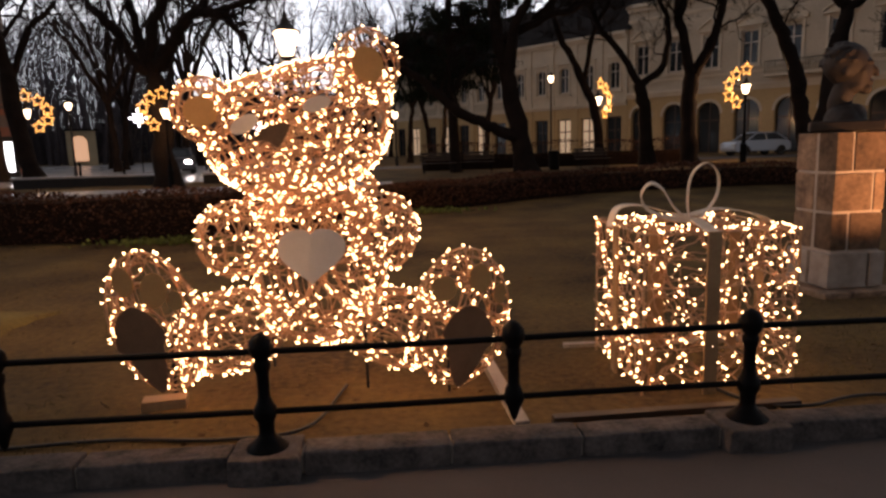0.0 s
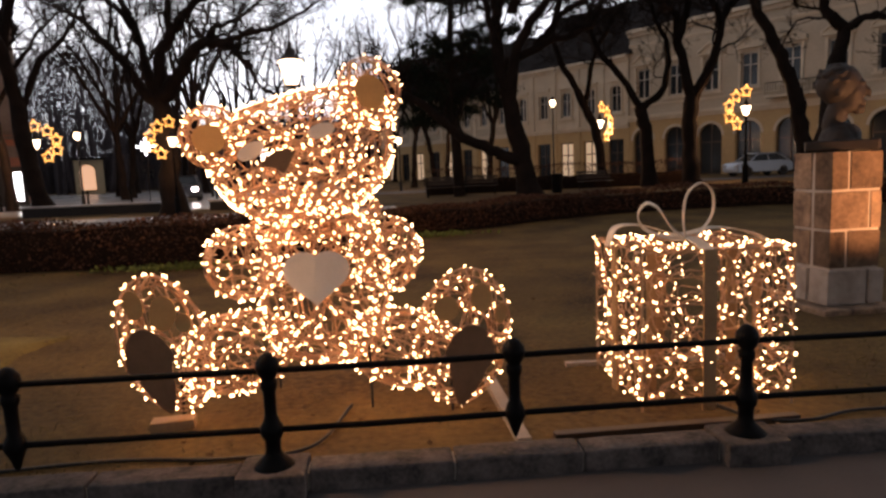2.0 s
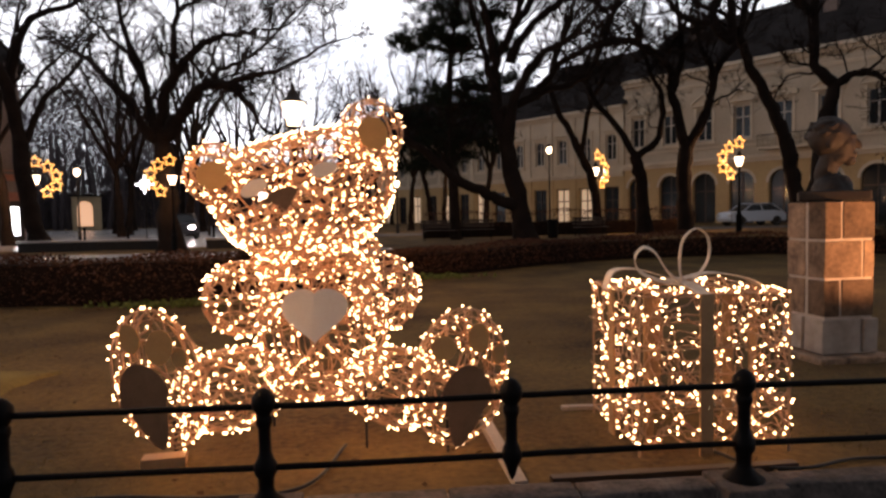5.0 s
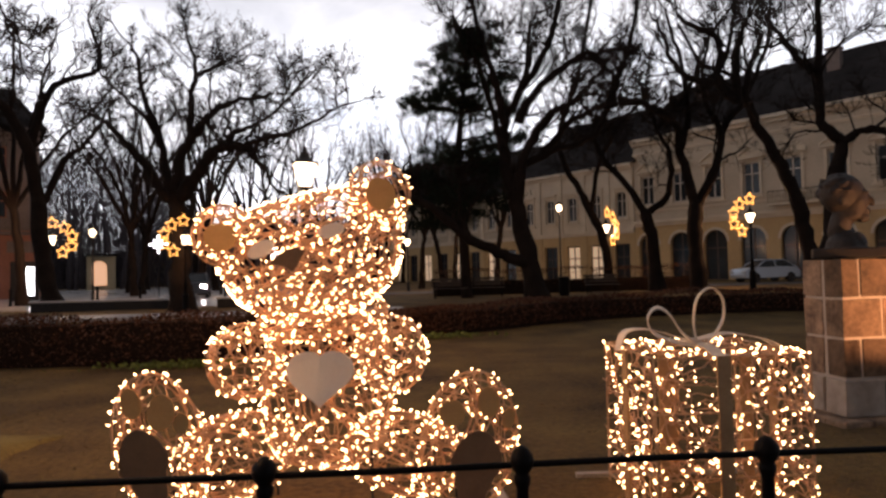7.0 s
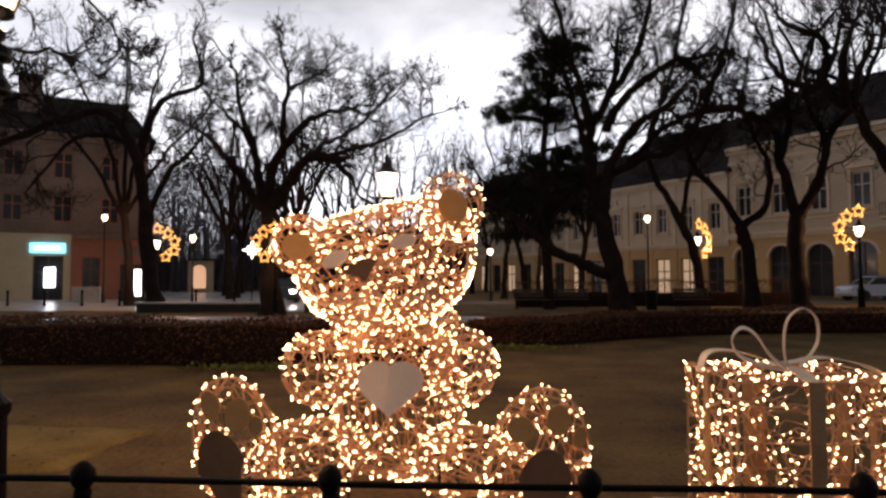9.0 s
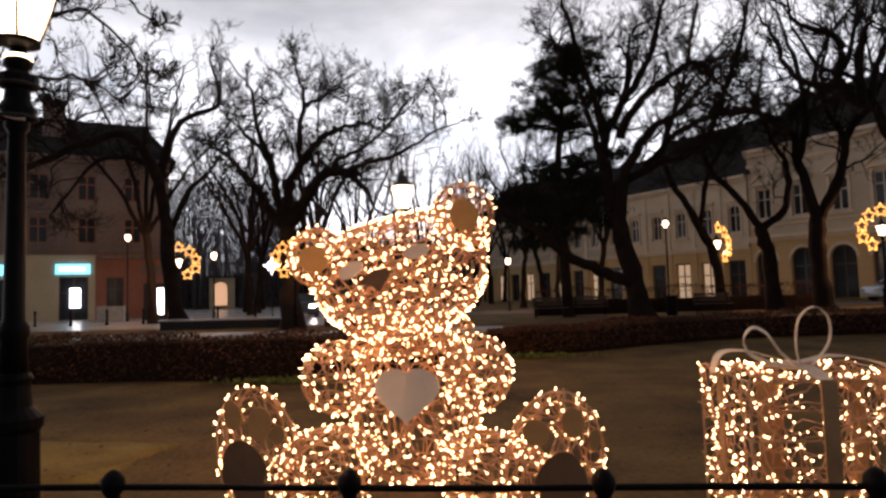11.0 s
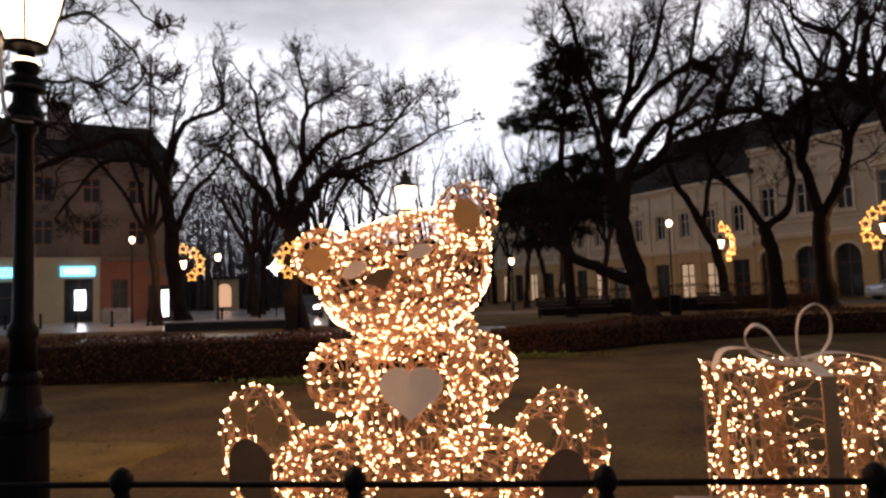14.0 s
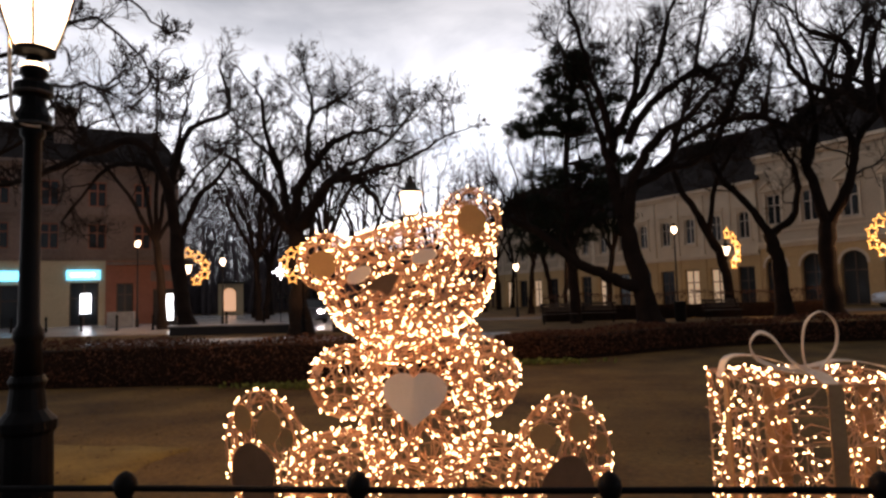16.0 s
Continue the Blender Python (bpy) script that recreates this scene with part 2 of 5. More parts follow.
class Tubes:
    """Collects many tapered tubes into one mesh."""

    def __init__(self):
        self.kinds = {}

    def add(self, pts, radii, sides=5):
        p = np.asarray(pts, float)
        self.kinds.setdefault((len(p), sides), []).append((p, np.broadcast_to(np.asarray(radii, float), (len(p),))))

    def mesh(self, name, material, smooth=True):
        vs, fs, n = [], [], 0
        for (k, sides), rows in self.kinds.items():
            p = np.array([r[0] for r in rows])
            rad = np.array([r[1] for r in rows])
            tan = np.gradient(p, axis=1)
            tan /= np.linalg.norm(tan, axis=2)[..., None] + 1e-9
            up = np.abs(tan[:, :1, 2:3]) < 0.9
            ref = np.where(up, np.array([0.0, 0, 1]), np.array([1.0, 0, 0]))
            u = np.cross(tan, np.broadcast_to(ref, tan.shape))
            u /= np.linalg.norm(u, axis=2)[..., None] + 1e-9
            w = np.cross(tan, u)
            a = np.arange(sides) * 2 * math.pi / sides
            ring = p[:, :, None] + rad[:, :, None, None] * (np.cos(a)[:, None] * u[:, :, None] + np.sin(a)[:, None] * w[:, :, None])
            vs.append(ring.reshape(-1, 3))
            i = np.arange(k - 1)[:, None] * sides
            j = np.arange(sides)[None]
            q = np.stack([i + j, i + (j + 1) % sides, i + sides + (j + 1) % sides, i + sides + j], -1).reshape(-1, 4)
            q = (q[None] + (np.arange(len(rows)) * k * sides)[:, None, None] + n).reshape(-1, 4)
            fs.append(q)
            n += len(rows) * k * sides
        return fill_mesh(name, np.concatenate(vs), fs, material, smooth)


def scatter_mesh(name, centres, tmpl_v, tmpl_f, mats, material):
    """One mesh of many small pieces: template vertices turned by each 3x3 matrix and set at each centre."""
    c, t, m = np.asarray(centres), np.asarray(tmpl_v, float), np.asarray(mats)
    v = (np.einsum("nij,kj->nki", m, t) + c[:, None]).reshape(-1, 3)
    first = (np.arange(len(c)) * len(t))[:, None, None]
    faces = []
    for size in sorted({len(f) for f in tmpl_f}):
        f = np.array([f for f in tmpl_f if len(f) == size])
        faces.append((f[None] + first).reshape(-1, size))
    return fill_mesh(name, v, faces, material)


def random_turns(n, rng, size=(1, 1)):
    q = rng.normal(size=(n, 4))
    q /= np.linalg.norm(q, axis=1)[:, None]
    w, x, y, z = q.T
    m = np.stack([1 - 2 * (y * y + z * z), 2 * (x * y - z * w), 2 * (x * z + y * w), 2 * (x * y + z * w), 1 - 2 * (x * x + z * z), 2 * (y * z - x * w),
                  2 * (x * z - y * w), 2 * (y * z + x * w), 1 - 2 * (x * x + y * y)], -1).reshape(n, 3, 3)
    return m * rng.uniform(size[0], size[1], n)[:, None, None]


def gz(y):
    """The ground's height: level lawn, then a gentle rise to the street."""
    k = min(max((y - 15) / 12, 0), 1)
    return 0.45 * k * k * (3 - 2 * k)


# ---- ground ----
def ground_sheet():
    xs = np.concatenate([np.linspace(-420, -30, 14), np.linspace(-26, 26, 53), np.linspace(30, 420, 14)])
    ys = np.concatenate([np.linspace(4.36, 30, 60), np.linspace(34, 80, 12), np.linspace(100, 900, 10)])
    bm = bmesh.new()
    rows = [[bm.verts.new((x, y, gz(y) + (0.025 * noise.noise((x * 0.6, y * 0.6, 0)) - 0.01 if 4.4 < y < 28 else 0))) for x in xs] for y in ys]
    for a, b in zip(rows, rows[1:]):
        for i in range(len(xs) - 1):
            bm.faces.new((a[i], a[i + 1], b[i + 1], b[i]))
    tagged(part("ground", mesh_of("ground", bm, M_GRASS, True), None), "worn brown-green winter lawn", "ground", kind="structure")


ground_sheet()
bm = bmesh.new()
bmesh.ops.create_grid(bm, x_segments=40, y_segments=40, size=1, matrix=Matrix.LocRotScale((0, -147.73, -0.035), None, (300, 152, 1)))
tagged(part("pavement", bm, M_ASPHALT), "dark worn asphalt footpath along the kerb", "pavement", kind="structure")
tagged(part("road", boxes((-60, -4.5, 28.7, 82, 0.40, 0.462)), M_PAVING), "wide pale wet paving before the corner house", "road", kind="structure")
tagged(part("road", boxes((-4.4, 60, 37, 41.5, 0.40, 0.458)), M_ASPHALT), "dark asphalt street before the long facade", "road", kind="structure")
bm = bmesh.new()
for i in range(7):
    x = -16 + i * 2.2
    box(bm, x, x + 2.2, 22.6 + 0.04 * i, 24.6 + 0.04 * i, gz(23) - 0.02, gz(24.9) + 0.012)
tagged(part("pavement", bm, M_PAVING), "pale gravel park path behind the hedges", "path", kind="structure")


def kerb():
    k = thing("kerb", "weathered grey stone kerb with blocks under the fence posts", "kerb", kind="structure")
    rng = random.Random(4)
    bm = bmesh.new()
    box(bm, -30, 30, 4.24, 4.385, -0.12, 0.066)
    part("bedding", bm, M_MORTAR, k, "pale mortar in the joints")
    edges = []
    for j in range(-6, 7):
        px = -1.35 + 2.7 * j
        edges += [(px - 0.19, px + 0.19, 1), (px + 0.19, px + 0.19 + 0.80, 0), (px + 0.99, px + 1.72, 0), (px + 1.72, px + 2.51, 0)]
    for a, b, blk in edges:
        bm = bmesh.new()
        d = 0.035 if blk else rng.uniform(-0.008, 0.008)
        box(bm, a + 0.006, b - 0.006, 4.222 - (0.085 if blk else d), 4.40 + d, -0.12, 0.09 + (0.012 if blk else rng.uniform(-0.006, 0.004)), 0.014)
        bmesh.ops.subdivide_edges(bm, edges=[e for e in bm.edges if e.calc_length() > 0.08], cuts=3, use_grid_fill=True)
        for v in bm.verts:
            n_ = noise.noise_vector(v.co * 5) * 0.008
            v.co += n_ + noise.noise_vector(v.co * 17) * 0.004
        part("stone", bm, M_KERB, k, smooth=False)


kerb()


# ---- fence ----
def fence():
    f = thing("fence", "low black iron park fence with two rails on a kerb", "fence", (0, 4.3, 0.09))
    post = mesh_of("post", lathe([(0.115, 0), (0.115, 0.015), (0.085, 0.04), (0.05, 0.075), (0.042, 0.10), (0.045, 0.16), (0.062, 0.19), (0.062, 0.235), (0.045, 0.265),
                                  (0.034, 0.30), (0.034, 0.43), (0.046, 0.46), (0.046, 0.49), (0.036, 0.505), (0.056, 0.53), (0.066, 0.57), (0.060, 0.605), (0.036, 0.635), (0.012, 0.65)], 16), M_IRON, True)
    drop = mesh_of("post", lathe([(0.004, 0.075), (0.018, 0.10), (0.034, 0.15), (0.05, 0.185), (0.06, 0.21), (0.048, 0.26), (0.034, 0.29),
                                  (0.034, 0.43), (0.046, 0.46), (0.046, 0.49), (0.036, 0.505), (0.056, 0.53), (0.066, 0.57), (0.060, 0.605), (0.036, 0.635), (0.012, 0.65)], 16), M_IRON, True)
    for j in range(-12, 13):
        main = j % 2 != 0
        part("post", post if main else drop, None, f, "" if main else "short post that hangs between the rails", at=pose(1.35 * j, 0, 0, 0, 0, j * 31))
    for z in (0.215, 0.55):
        for j in range(-6, 6):
            t = Tubes()
            x0 = 1.35 * (2 * j + 1)
            xs = np.linspace(x0, x0 + 2.7, 9)
            t.add([(x, 0, z + 0.004 * math.sin(x * 1.9)) for x in xs], 0.019, 8)
            part("rail", t.mesh("rail", M_IRON), None, f)


fence()


# ---- trees ----
def sub_branches(t, pts, r, length, depth, rng, lift):
    """Grows side branches from a limb, and theirs in turn."""
    p = np.asarray(pts)
    n = {4: 11, 3: 9, 2: 6, 1: 4}[depth]
    for i in range(n):
        u = rng.uniform(0.22, 1.0) if i else 1.0
        k = u * (len(p) - 1)
        a = min(int(k), len(p) - 2)
        base = p[a] + (p[a + 1] - p[a]) * (k - a)
        d = p[a + 1] - p[a]
        d /= np.linalg.norm(d) + 1e-9
        side = rng.normal(size=3)
        side -= side.dot(d) * d
        side /= np.linalg.norm(side) + 1e-9
        ang = rng.uniform(0.45, 1.15) if i else 0.25
        way = d * math.cos(ang) + side * math.sin(ang) + np.array([0, 0, lift])
        way /= np.linalg.norm(way)
        ln = length * rng.uniform(0.5, 1.1) * (1.15 - 0.4 * u)
        rad = r * rng.uniform(0.4, 0.6)
        path, q = [base], base
        steps = {4: 6, 3: 5, 2: 4, 1: 3}[depth]
        for s in range(steps):
            way = way + rng.normal(size=3) * (0.30 if depth > 2 else 0.17) + np.array([0, 0, 0.04])
            way /= np.linalg.norm(way)
            q = q + way * ln / steps
            path.append(q)
        t.add(path, np.linspace(rad, max(rad * 0.4, 0.0065), len(path)), 5 if depth > 3 else (4 if depth == 3 else 3))
        if depth > 1:
            sub_branches(t, path, max(rad * 0.66, 0.016), ln * 0.55, depth - 1, rng, lift * 0.8)


def smooth_path(pts, per=5):
    """A Catmull-Rom line through the points."""
    p = np.asarray(pts, float)
    p = np.vstack([2 * p[0] - p[1], p, 2 * p[-1] - p[-2]])
    out = []
    for a, b, c, d in zip(p, p[1:], p[2:], p[3:]):
        for s in np.arange(per) / per:
            out.append(0.5 * (2 * b + (c - a) * s + (2 * a - 5 * b + 4 * c - d) * s * s + (3 * b - a - 3 * c + d) * s ** 3))
    out.append(p[-2])
    return np.array(out)


def bare_tree(label, seed, limbs, twig=2.9, depth=3, group="bare park trees"):
    rng = np.random.default_rng(seed)
    x0, y0 = limbs[0][4][0][0], limbs[0][2]
    tr = thing("tree", label, "tree", (x0, y0, gz(y0)), group=group)
    o = np.array([x0, y0, gz(y0)])
    for i, (r0, r1, ya, yb, xz) in enumerate(limbs):
        ys = np.linspace(ya, yb, len(xz))
        p = smooth_path([(x, y, z) for (x, z), y in zip(xz, ys)]) - o
        if i == 0:
            p[0, 2] = -0.15
        p[1:-1] += rng.normal(size=(len(p) - 2, 3)) * 0.035
        rad = np.linspace(r0, r1, len(p)) * (1 + 0.06 * rng.normal(size=len(p)))
        t = Tubes()
        if i == 0:
            rad[0] *= 1.5
            rad[1] *= 1.15
            t.add(p, rad, 10)
            part("trunk", t.mesh("trunk", M_BARK), None, tr)
        else:
            t.add(p, rad, 7)
            part("limb", t.mesh("limb", M_BARK), None, tr)
            t = Tubes()
            sub_branches(t, p, max((r0 + r1) * 0.32, 0.05), twig, depth, rng, 0.22)
            tagged(part("twig_mass", t.mesh("twig_mass", M_BARK, False), None, tr), kind="stuff")
    return tr


bare_tree("old bare oak with a spreading crown behind the hedge", 3, [
    (0.42, 0.32, 26, 26, [(-8.9, 0.3), (-9.0, 2.8), (-9.1, 5.0)]),
    (0.30, 0.09, 26.0, 24.5, [(-8.9, 4.7), (-8.4, 5.3), (-7.9, 5.8), (-7.4, 6.4), (-6.6, 6.4), (-6.0, 6.1), (-5.4, 5.5)]),
    (0.14, 0.03, 25.3, 23.5, [(-7.2, 6.4), (-6.3, 6.5), (-5.6, 6.6), (-4.4, 6.8), (-3.2, 7.3), (-2.3, 7.6)]),
    (0.24, 0.04, 26.0, 27.0, [(-9.1, 4.9), (-9.0, 6.2), (-8.4, 7.3), (-7.9, 8.0), (-7.0, 8.6), (-5.9, 8.8), (-4.5, 9.1)]),
    (0.15, 0.03, 26.3, 27.5, [(-8.5, 7.1), (-8.7, 8.5), (-8.6, 9.7), (-8.9, 11.0), (-9.2, 11.9)]),
    (0.10, 0.03, 26.5, 28.0, [(-8.5, 9.5), (-8.2, 9.9), (-7.7, 10.4), (-6.9, 11.2)]),
    (0.12, 0.03, 26.2, 25.5, [(-7.7, 6.5), (-6.9, 7.1), (-6.0, 7.5), (-4.8, 8.3), (-4.0, 9.2)]),
    (0.24, 0.05, 26.0, 25.0, [(-9.2, 4.6), (-9.5, 4.8), (-9.9, 5.7), (-10.6, 6.6), (-11.2, 7.3), (-11.8, 7.7)]),
    (0.20, 0.03, 26.0, 27.0, [(-9.3, 4.9), (-9.6, 5.9), (-9.8, 7.2), (-10.5, 8.8), (-10.8, 10.3), (-11.4, 11.2)]),
    (0.12, 0.03, 26.0, 28.0, [(-9.7, 6.9), (-10.5, 8.0), (-11.7, 9.1), (-12.8, 10.2)]),
], 2.4, 4)
bare_tree("dark bare oak with long low limbs before the corner house", 4, [
    (0.4, 0.3, 30, 30, [(-15.6, 0.3), (-16.1, 2.6), (-16.3, 5.3)]),
    (0.28, 0.1, 30.0, 27.0, [(-16.3, 5.3), (-16.5, 7.6), (-17.5, 9.3), (-19.6, 8.8), (-21.4, 7.8), (-23.6, 7.1)]),
    (0.24, 0.06, 30.0, 31.0, [(-16.3, 5.3), (-16.7, 7.5), (-15.9, 10.3), (-14.0, 11.2), (-14.6, 13.5)]),
    (0.2, 0.06, 30.0, 32.0, [(-16.4, 6.6), (-17.8, 8.5), (-20.6, 8.8), (-23.5, 6.4)]),
    (0.18, 0.05, 30.0, 32.0, [(-16.2, 4.8), (-15.5, 7.0), (-14.6, 8.2), (-14.0, 10.0)]),
], 3.2, 4)
bare_tree("thick bare oak with a long low limb beside the pine", 5, [
    (0.45, 0.32, 28, 28, [(5.1, 0.3), (4.6, 3.0), (4.2, 4.9)]),
    (0.28, 0.12, 28.0, 26.0, [(4.8, 1.8), (3.6, 2.3), (2.2, 2.9), (0.8, 4.1), (-0.4, 4.7)]),
    (0.3, 0.08, 28.0, 29.0, [(4.2, 4.9), (3.8, 6.8), (4.1, 8.3), (5.0, 10.1), (5.3, 12.6)]),
    (0.26, 0.06, 28.0, 26.0, [(4.3, 4.4), (4.6, 6.4), (5.5, 7.9), (6.7, 8.6), (7.7, 9.7)]),
    (0.16, 0.05, 28.0, 30.0, [(3.8, 6.8), (3.3, 9.2), (2.8, 11.4), (2.0, 13.3)]),
] + [
    (0.2, 0.05, 28.0, 27.0, [(4.0, 5.8), (5.8, 6.6), (7.5, 7.2), (8.4, 8.8)]),
    (0.18, 0.05, 28.0, 28.0, [(3.9, 7.8), (3.4, 10.2), (2.7, 12.7), (2.1, 15.4)]),
    (0.18, 0.05, 28.0, 30.0, [(4.7, 9.4), (6.0, 11.4), (6.8, 13.9), (8.0, 16.5)]),
    (0.2, 0.07, 28.0, 27.0, [(4.5, 7.9), (5.2, 9.2), (6.6, 10.3), (7.4, 10.6), (8.6, 10.7)]),
    (0.18, 0.06, 28.0, 26.5, [(5.5, 6.6), (6.0, 7.2), (6.9, 8.0), (8.0, 8.4), (9.3, 8.4), (9.9, 7.9)]),
    (0.1, 0.04, 27.3, 28.0, [(7.4, 10.5), (8.4, 10.0), (9.3, 9.1)]),
], 3.2, 4)
bare_tree("slender leaning bare tree beside a street lamp", 6, [
    (0.24, 0.2, 34, 34, [(10.2, 0.3), (9.9, 3.1), (8.9, 5.4)]),
    (0.18, 0.05, 34.0, 35.0, [(8.9, 5.4), (8.0, 7.2), (7.9, 9.3), (9.4, 12.0), (11.2, 14.3)]),
    (0.14, 0.05, 34.0, 33.0, [(9.3, 4.6), (9.6, 6.8), (10.7, 8.9), (12.0, 10.4), (12.4, 12.9)]),
    (0.13, 0.05, 34.0, 35.0, [(7.8, 8.9), (9.0, 12.4), (9.8, 15.5), (10.4, 18.6)]),
], 3.2, 3)
bare_tree("bare tree whose trunk forks into two curved limbs", 7, [
    (0.36, 0.28, 32, 32, [(11.9, 0.3), (11.7, 3.0), (11.4, 4.3)]),
    (0.2, 0.06, 32.0, 33.0, [(11.4, 4.3), (10.4, 5.9), (9.4, 7.4), (9.4, 9.4), (11.0, 11.8)]),
    (0.2, 0.05, 32.0, 31.0, [(11.4, 4.1), (12.5, 5.2), (12.5, 7.0), (11.7, 8.6), (11.0, 10.4)]),
    (0.16, 0.05, 32.0, 33.0, [(9.2, 8.4), (10.5, 11.4), (11.6, 14.5), (12.3, 17.7)]),
    (0.14, 0.05, 32.0, 31.0, [(12.2, 8.5), (13.7, 10.4), (14.7, 12.9), (16.1, 14.7)]),
], 3.2, 4)
bare_tree("tall bare tree with a forked trunk before the pale facade", 8, [
    (0.4, 0.32, 31, 31, [(13.6, 0.3), (13.4, 2.8), (13.5, 4.6)]),
    (0.26, 0.08, 31.0, 32.0, [(13.5, 4.6), (13.0, 7.0), (12.8, 8.6), (11.2, 9.8), (9.8, 9.7)]),
    (0.26, 0.06, 31.0, 30.0, [(13.6, 4.5), (14.4, 6.3), (14.6, 8.0), (13.7, 9.7), (14.0, 12.4)]),
    (0.2, 0.05, 31.0, 32.0, [(12.8, 7.2), (13.5, 9.3), (13.3, 11.8), (12.8, 14.4)]),
    (0.18, 0.05, 31.0, 30.0, [(14.7, 7.8), (16.0, 9.7), (17.0, 12.3), (17.2, 15.2)]),
] + [
    (0.16, 0.05, 31.0, 32.0, [(14.3, 10.2), (15.7, 12.3), (16.5, 15.7)]),
], 3.2, 4)
bare_tree("bare tree with a trunk that curves sideways", 9, [
    (0.38, 0.3, 27, 27, [(16.9, 0.3), (16.4, 2.5), (16.0, 4.4)]),
    (0.28, 0.1, 27.0, 27.0, [(16.0, 4.4), (15.2, 6.1), (14.3, 7.8), (14.0, 9.2), (14.7, 11.1)]),
    (0.14, 0.05, 27.0, 28.0, [(14.3, 7.6), (13.7, 9.5), (12.4, 10.4), (11.6, 12.2)]),
    (0.2, 0.06, 27.0, 26.0, [(13.6, 8.4), (13.4, 10.2), (13.5, 11.1), (13.7, 12.0)]),
    (0.22, 0.05, 27.0, 27.5, [(13.5, 8.6), (12.9, 9.5), (13.1, 10.9), (12.5, 11.6), (11.5, 12.1), (11.3, 12.9)]),
    (0.16, 0.05, 27.2, 28.0, [(13.0, 9.3), (11.8, 9.6), (11.1, 10.4), (10.9, 11.5), (10.4, 12.6)]),
], 3.2, 3)
bare_tree("bare tree whose thin branches hang over the park lamp", 10, [
    (0.34, 0.28, 15, 15, [(-15.3, 0.3), (-15.1, 3.5), (-14.9, 6.5)]),
    (0.07, 0.02, 15.0, 14.0, [(-14.9, 6.5), (-13.4, 7.5), (-11.4, 8.0), (-10.0, 8.4), (-8.8, 7.5), (-8.1, 6.6)]),
    (0.07, 0.02, 15.0, 15.0, [(-14.9, 6.2), (-13.2, 6.7), (-11.4, 7.1), (-10.1, 6.9), (-9.3, 6.4)]),
    (0.07, 0.02, 15.0, 14.0, [(-14.9, 6.7), (-13.0, 8.8), (-10.9, 9.7), (-9.0, 8.7), (-7.9, 7.7)]),
    (0.07, 0.02, 15.0, 16.0, [(-14.8, 5.7), (-13.8, 5.4), (-12.2, 6.1), (-11.1, 6.3)]),
], 1.5, 4)
bare_tree("bare tree with a kinked limb behind the stone bust", 11, [
    (0.36, 0.28, 23, 23, [(14.5, 0.3), (14.7, 2.6), (15.0, 5.0)]),
    (0.26, 0.1, 23.0, 23.0, [(15.0, 5.0), (15.2, 6.0), (14.5, 6.7), (14.5, 8.6), (14.6, 11.5)]),
    (0.18, 0.06, 23.0, 22.0, [(15.2, 5.9), (15.9, 6.3), (16.8, 5.8)]),
    (0.16, 0.05, 23.0, 24.0, [(14.5, 8.4), (13.8, 9.4), (13.1, 11.1)]),
], 3.2, 4)



def generic_tree(label, seed, x, y, h, lean=0.0, limbs=5, twig=2.6):
    rng = np.random.default_rng(seed)
    z0 = gz(y)
    fork = h * 0.32
    rows = [(0.014 * h + 0.03, 0.011 * h + 0.02, y, y, [(x, z0), (x + lean * 0.4, z0 + fork * 0.55), (x + lean, z0 + fork)])]
    for k in range(limbs):
        a = (k - (limbs - 1) / 2) / limbs * 2 + rng.uniform(-0.2, 0.2)
        dx = a * h * 0.34
        dz = h * (0.68 - 0.22 * abs(a))
        rows.append((0.008 * h, 0.035, y, y + rng.uniform(-3, 3), [(round(x + lean, 2), z0 + fork * 0.95), (x + lean + dx * 0.35 + rng.uniform(-0.3, 0.3), z0 + fork + dz * 0.4),
                                                                  (x + lean + dx * 0.75 + rng.uniform(-0.4, 0.4), z0 + fork + dz * 0.75), (x + lean + dx, z0 + fork + dz)]))
    return bare_tree(label, seed, rows, twig, 3, "far bare trees")


for k, (x, y, h, lean) in enumerate([(-20.5, 52, 14, 0.6), (-16.6, 58, 15, -0.5), (-21.5, 66, 16, 0.3), (-12.4, 50, 13, 0.5), (-14.8, 74, 17, -0.4), (-8.6, 62, 14, 0.4),
                                     (-3.0, 58, 12, 0.5), (-0.5, 76, 14, 0.3), (2.6, 52, 12, -0.6), (-26.5, 84, 17, 0.4), (-4.5, 88, 15, 0.2), (6.0, 46, 12, 0.4), (-19.0, 47, 13, -0.3), (-23.8, 58, 15, 0.2), (-18.4, 80, 16, 0.2),
                                     (-11.0, 66, 14, -0.4), (-7.2, 54, 12, 0.3), (-16.0, 48, 12, 0.4), (-1.8, 66, 13, -0.3), (4.4, 62, 13, 0.3), (0.8, 48, 11, 0.3), (-27.0, 70, 16, -0.2), (-14.0, 45.5, 15, 0.4), (-19.6, 34.8, 14, -0.5), ]):
    generic_tree("slender bare street tree far behind the park", 60 + k, x, y, h * 1.12, lean, 5, 3.2)


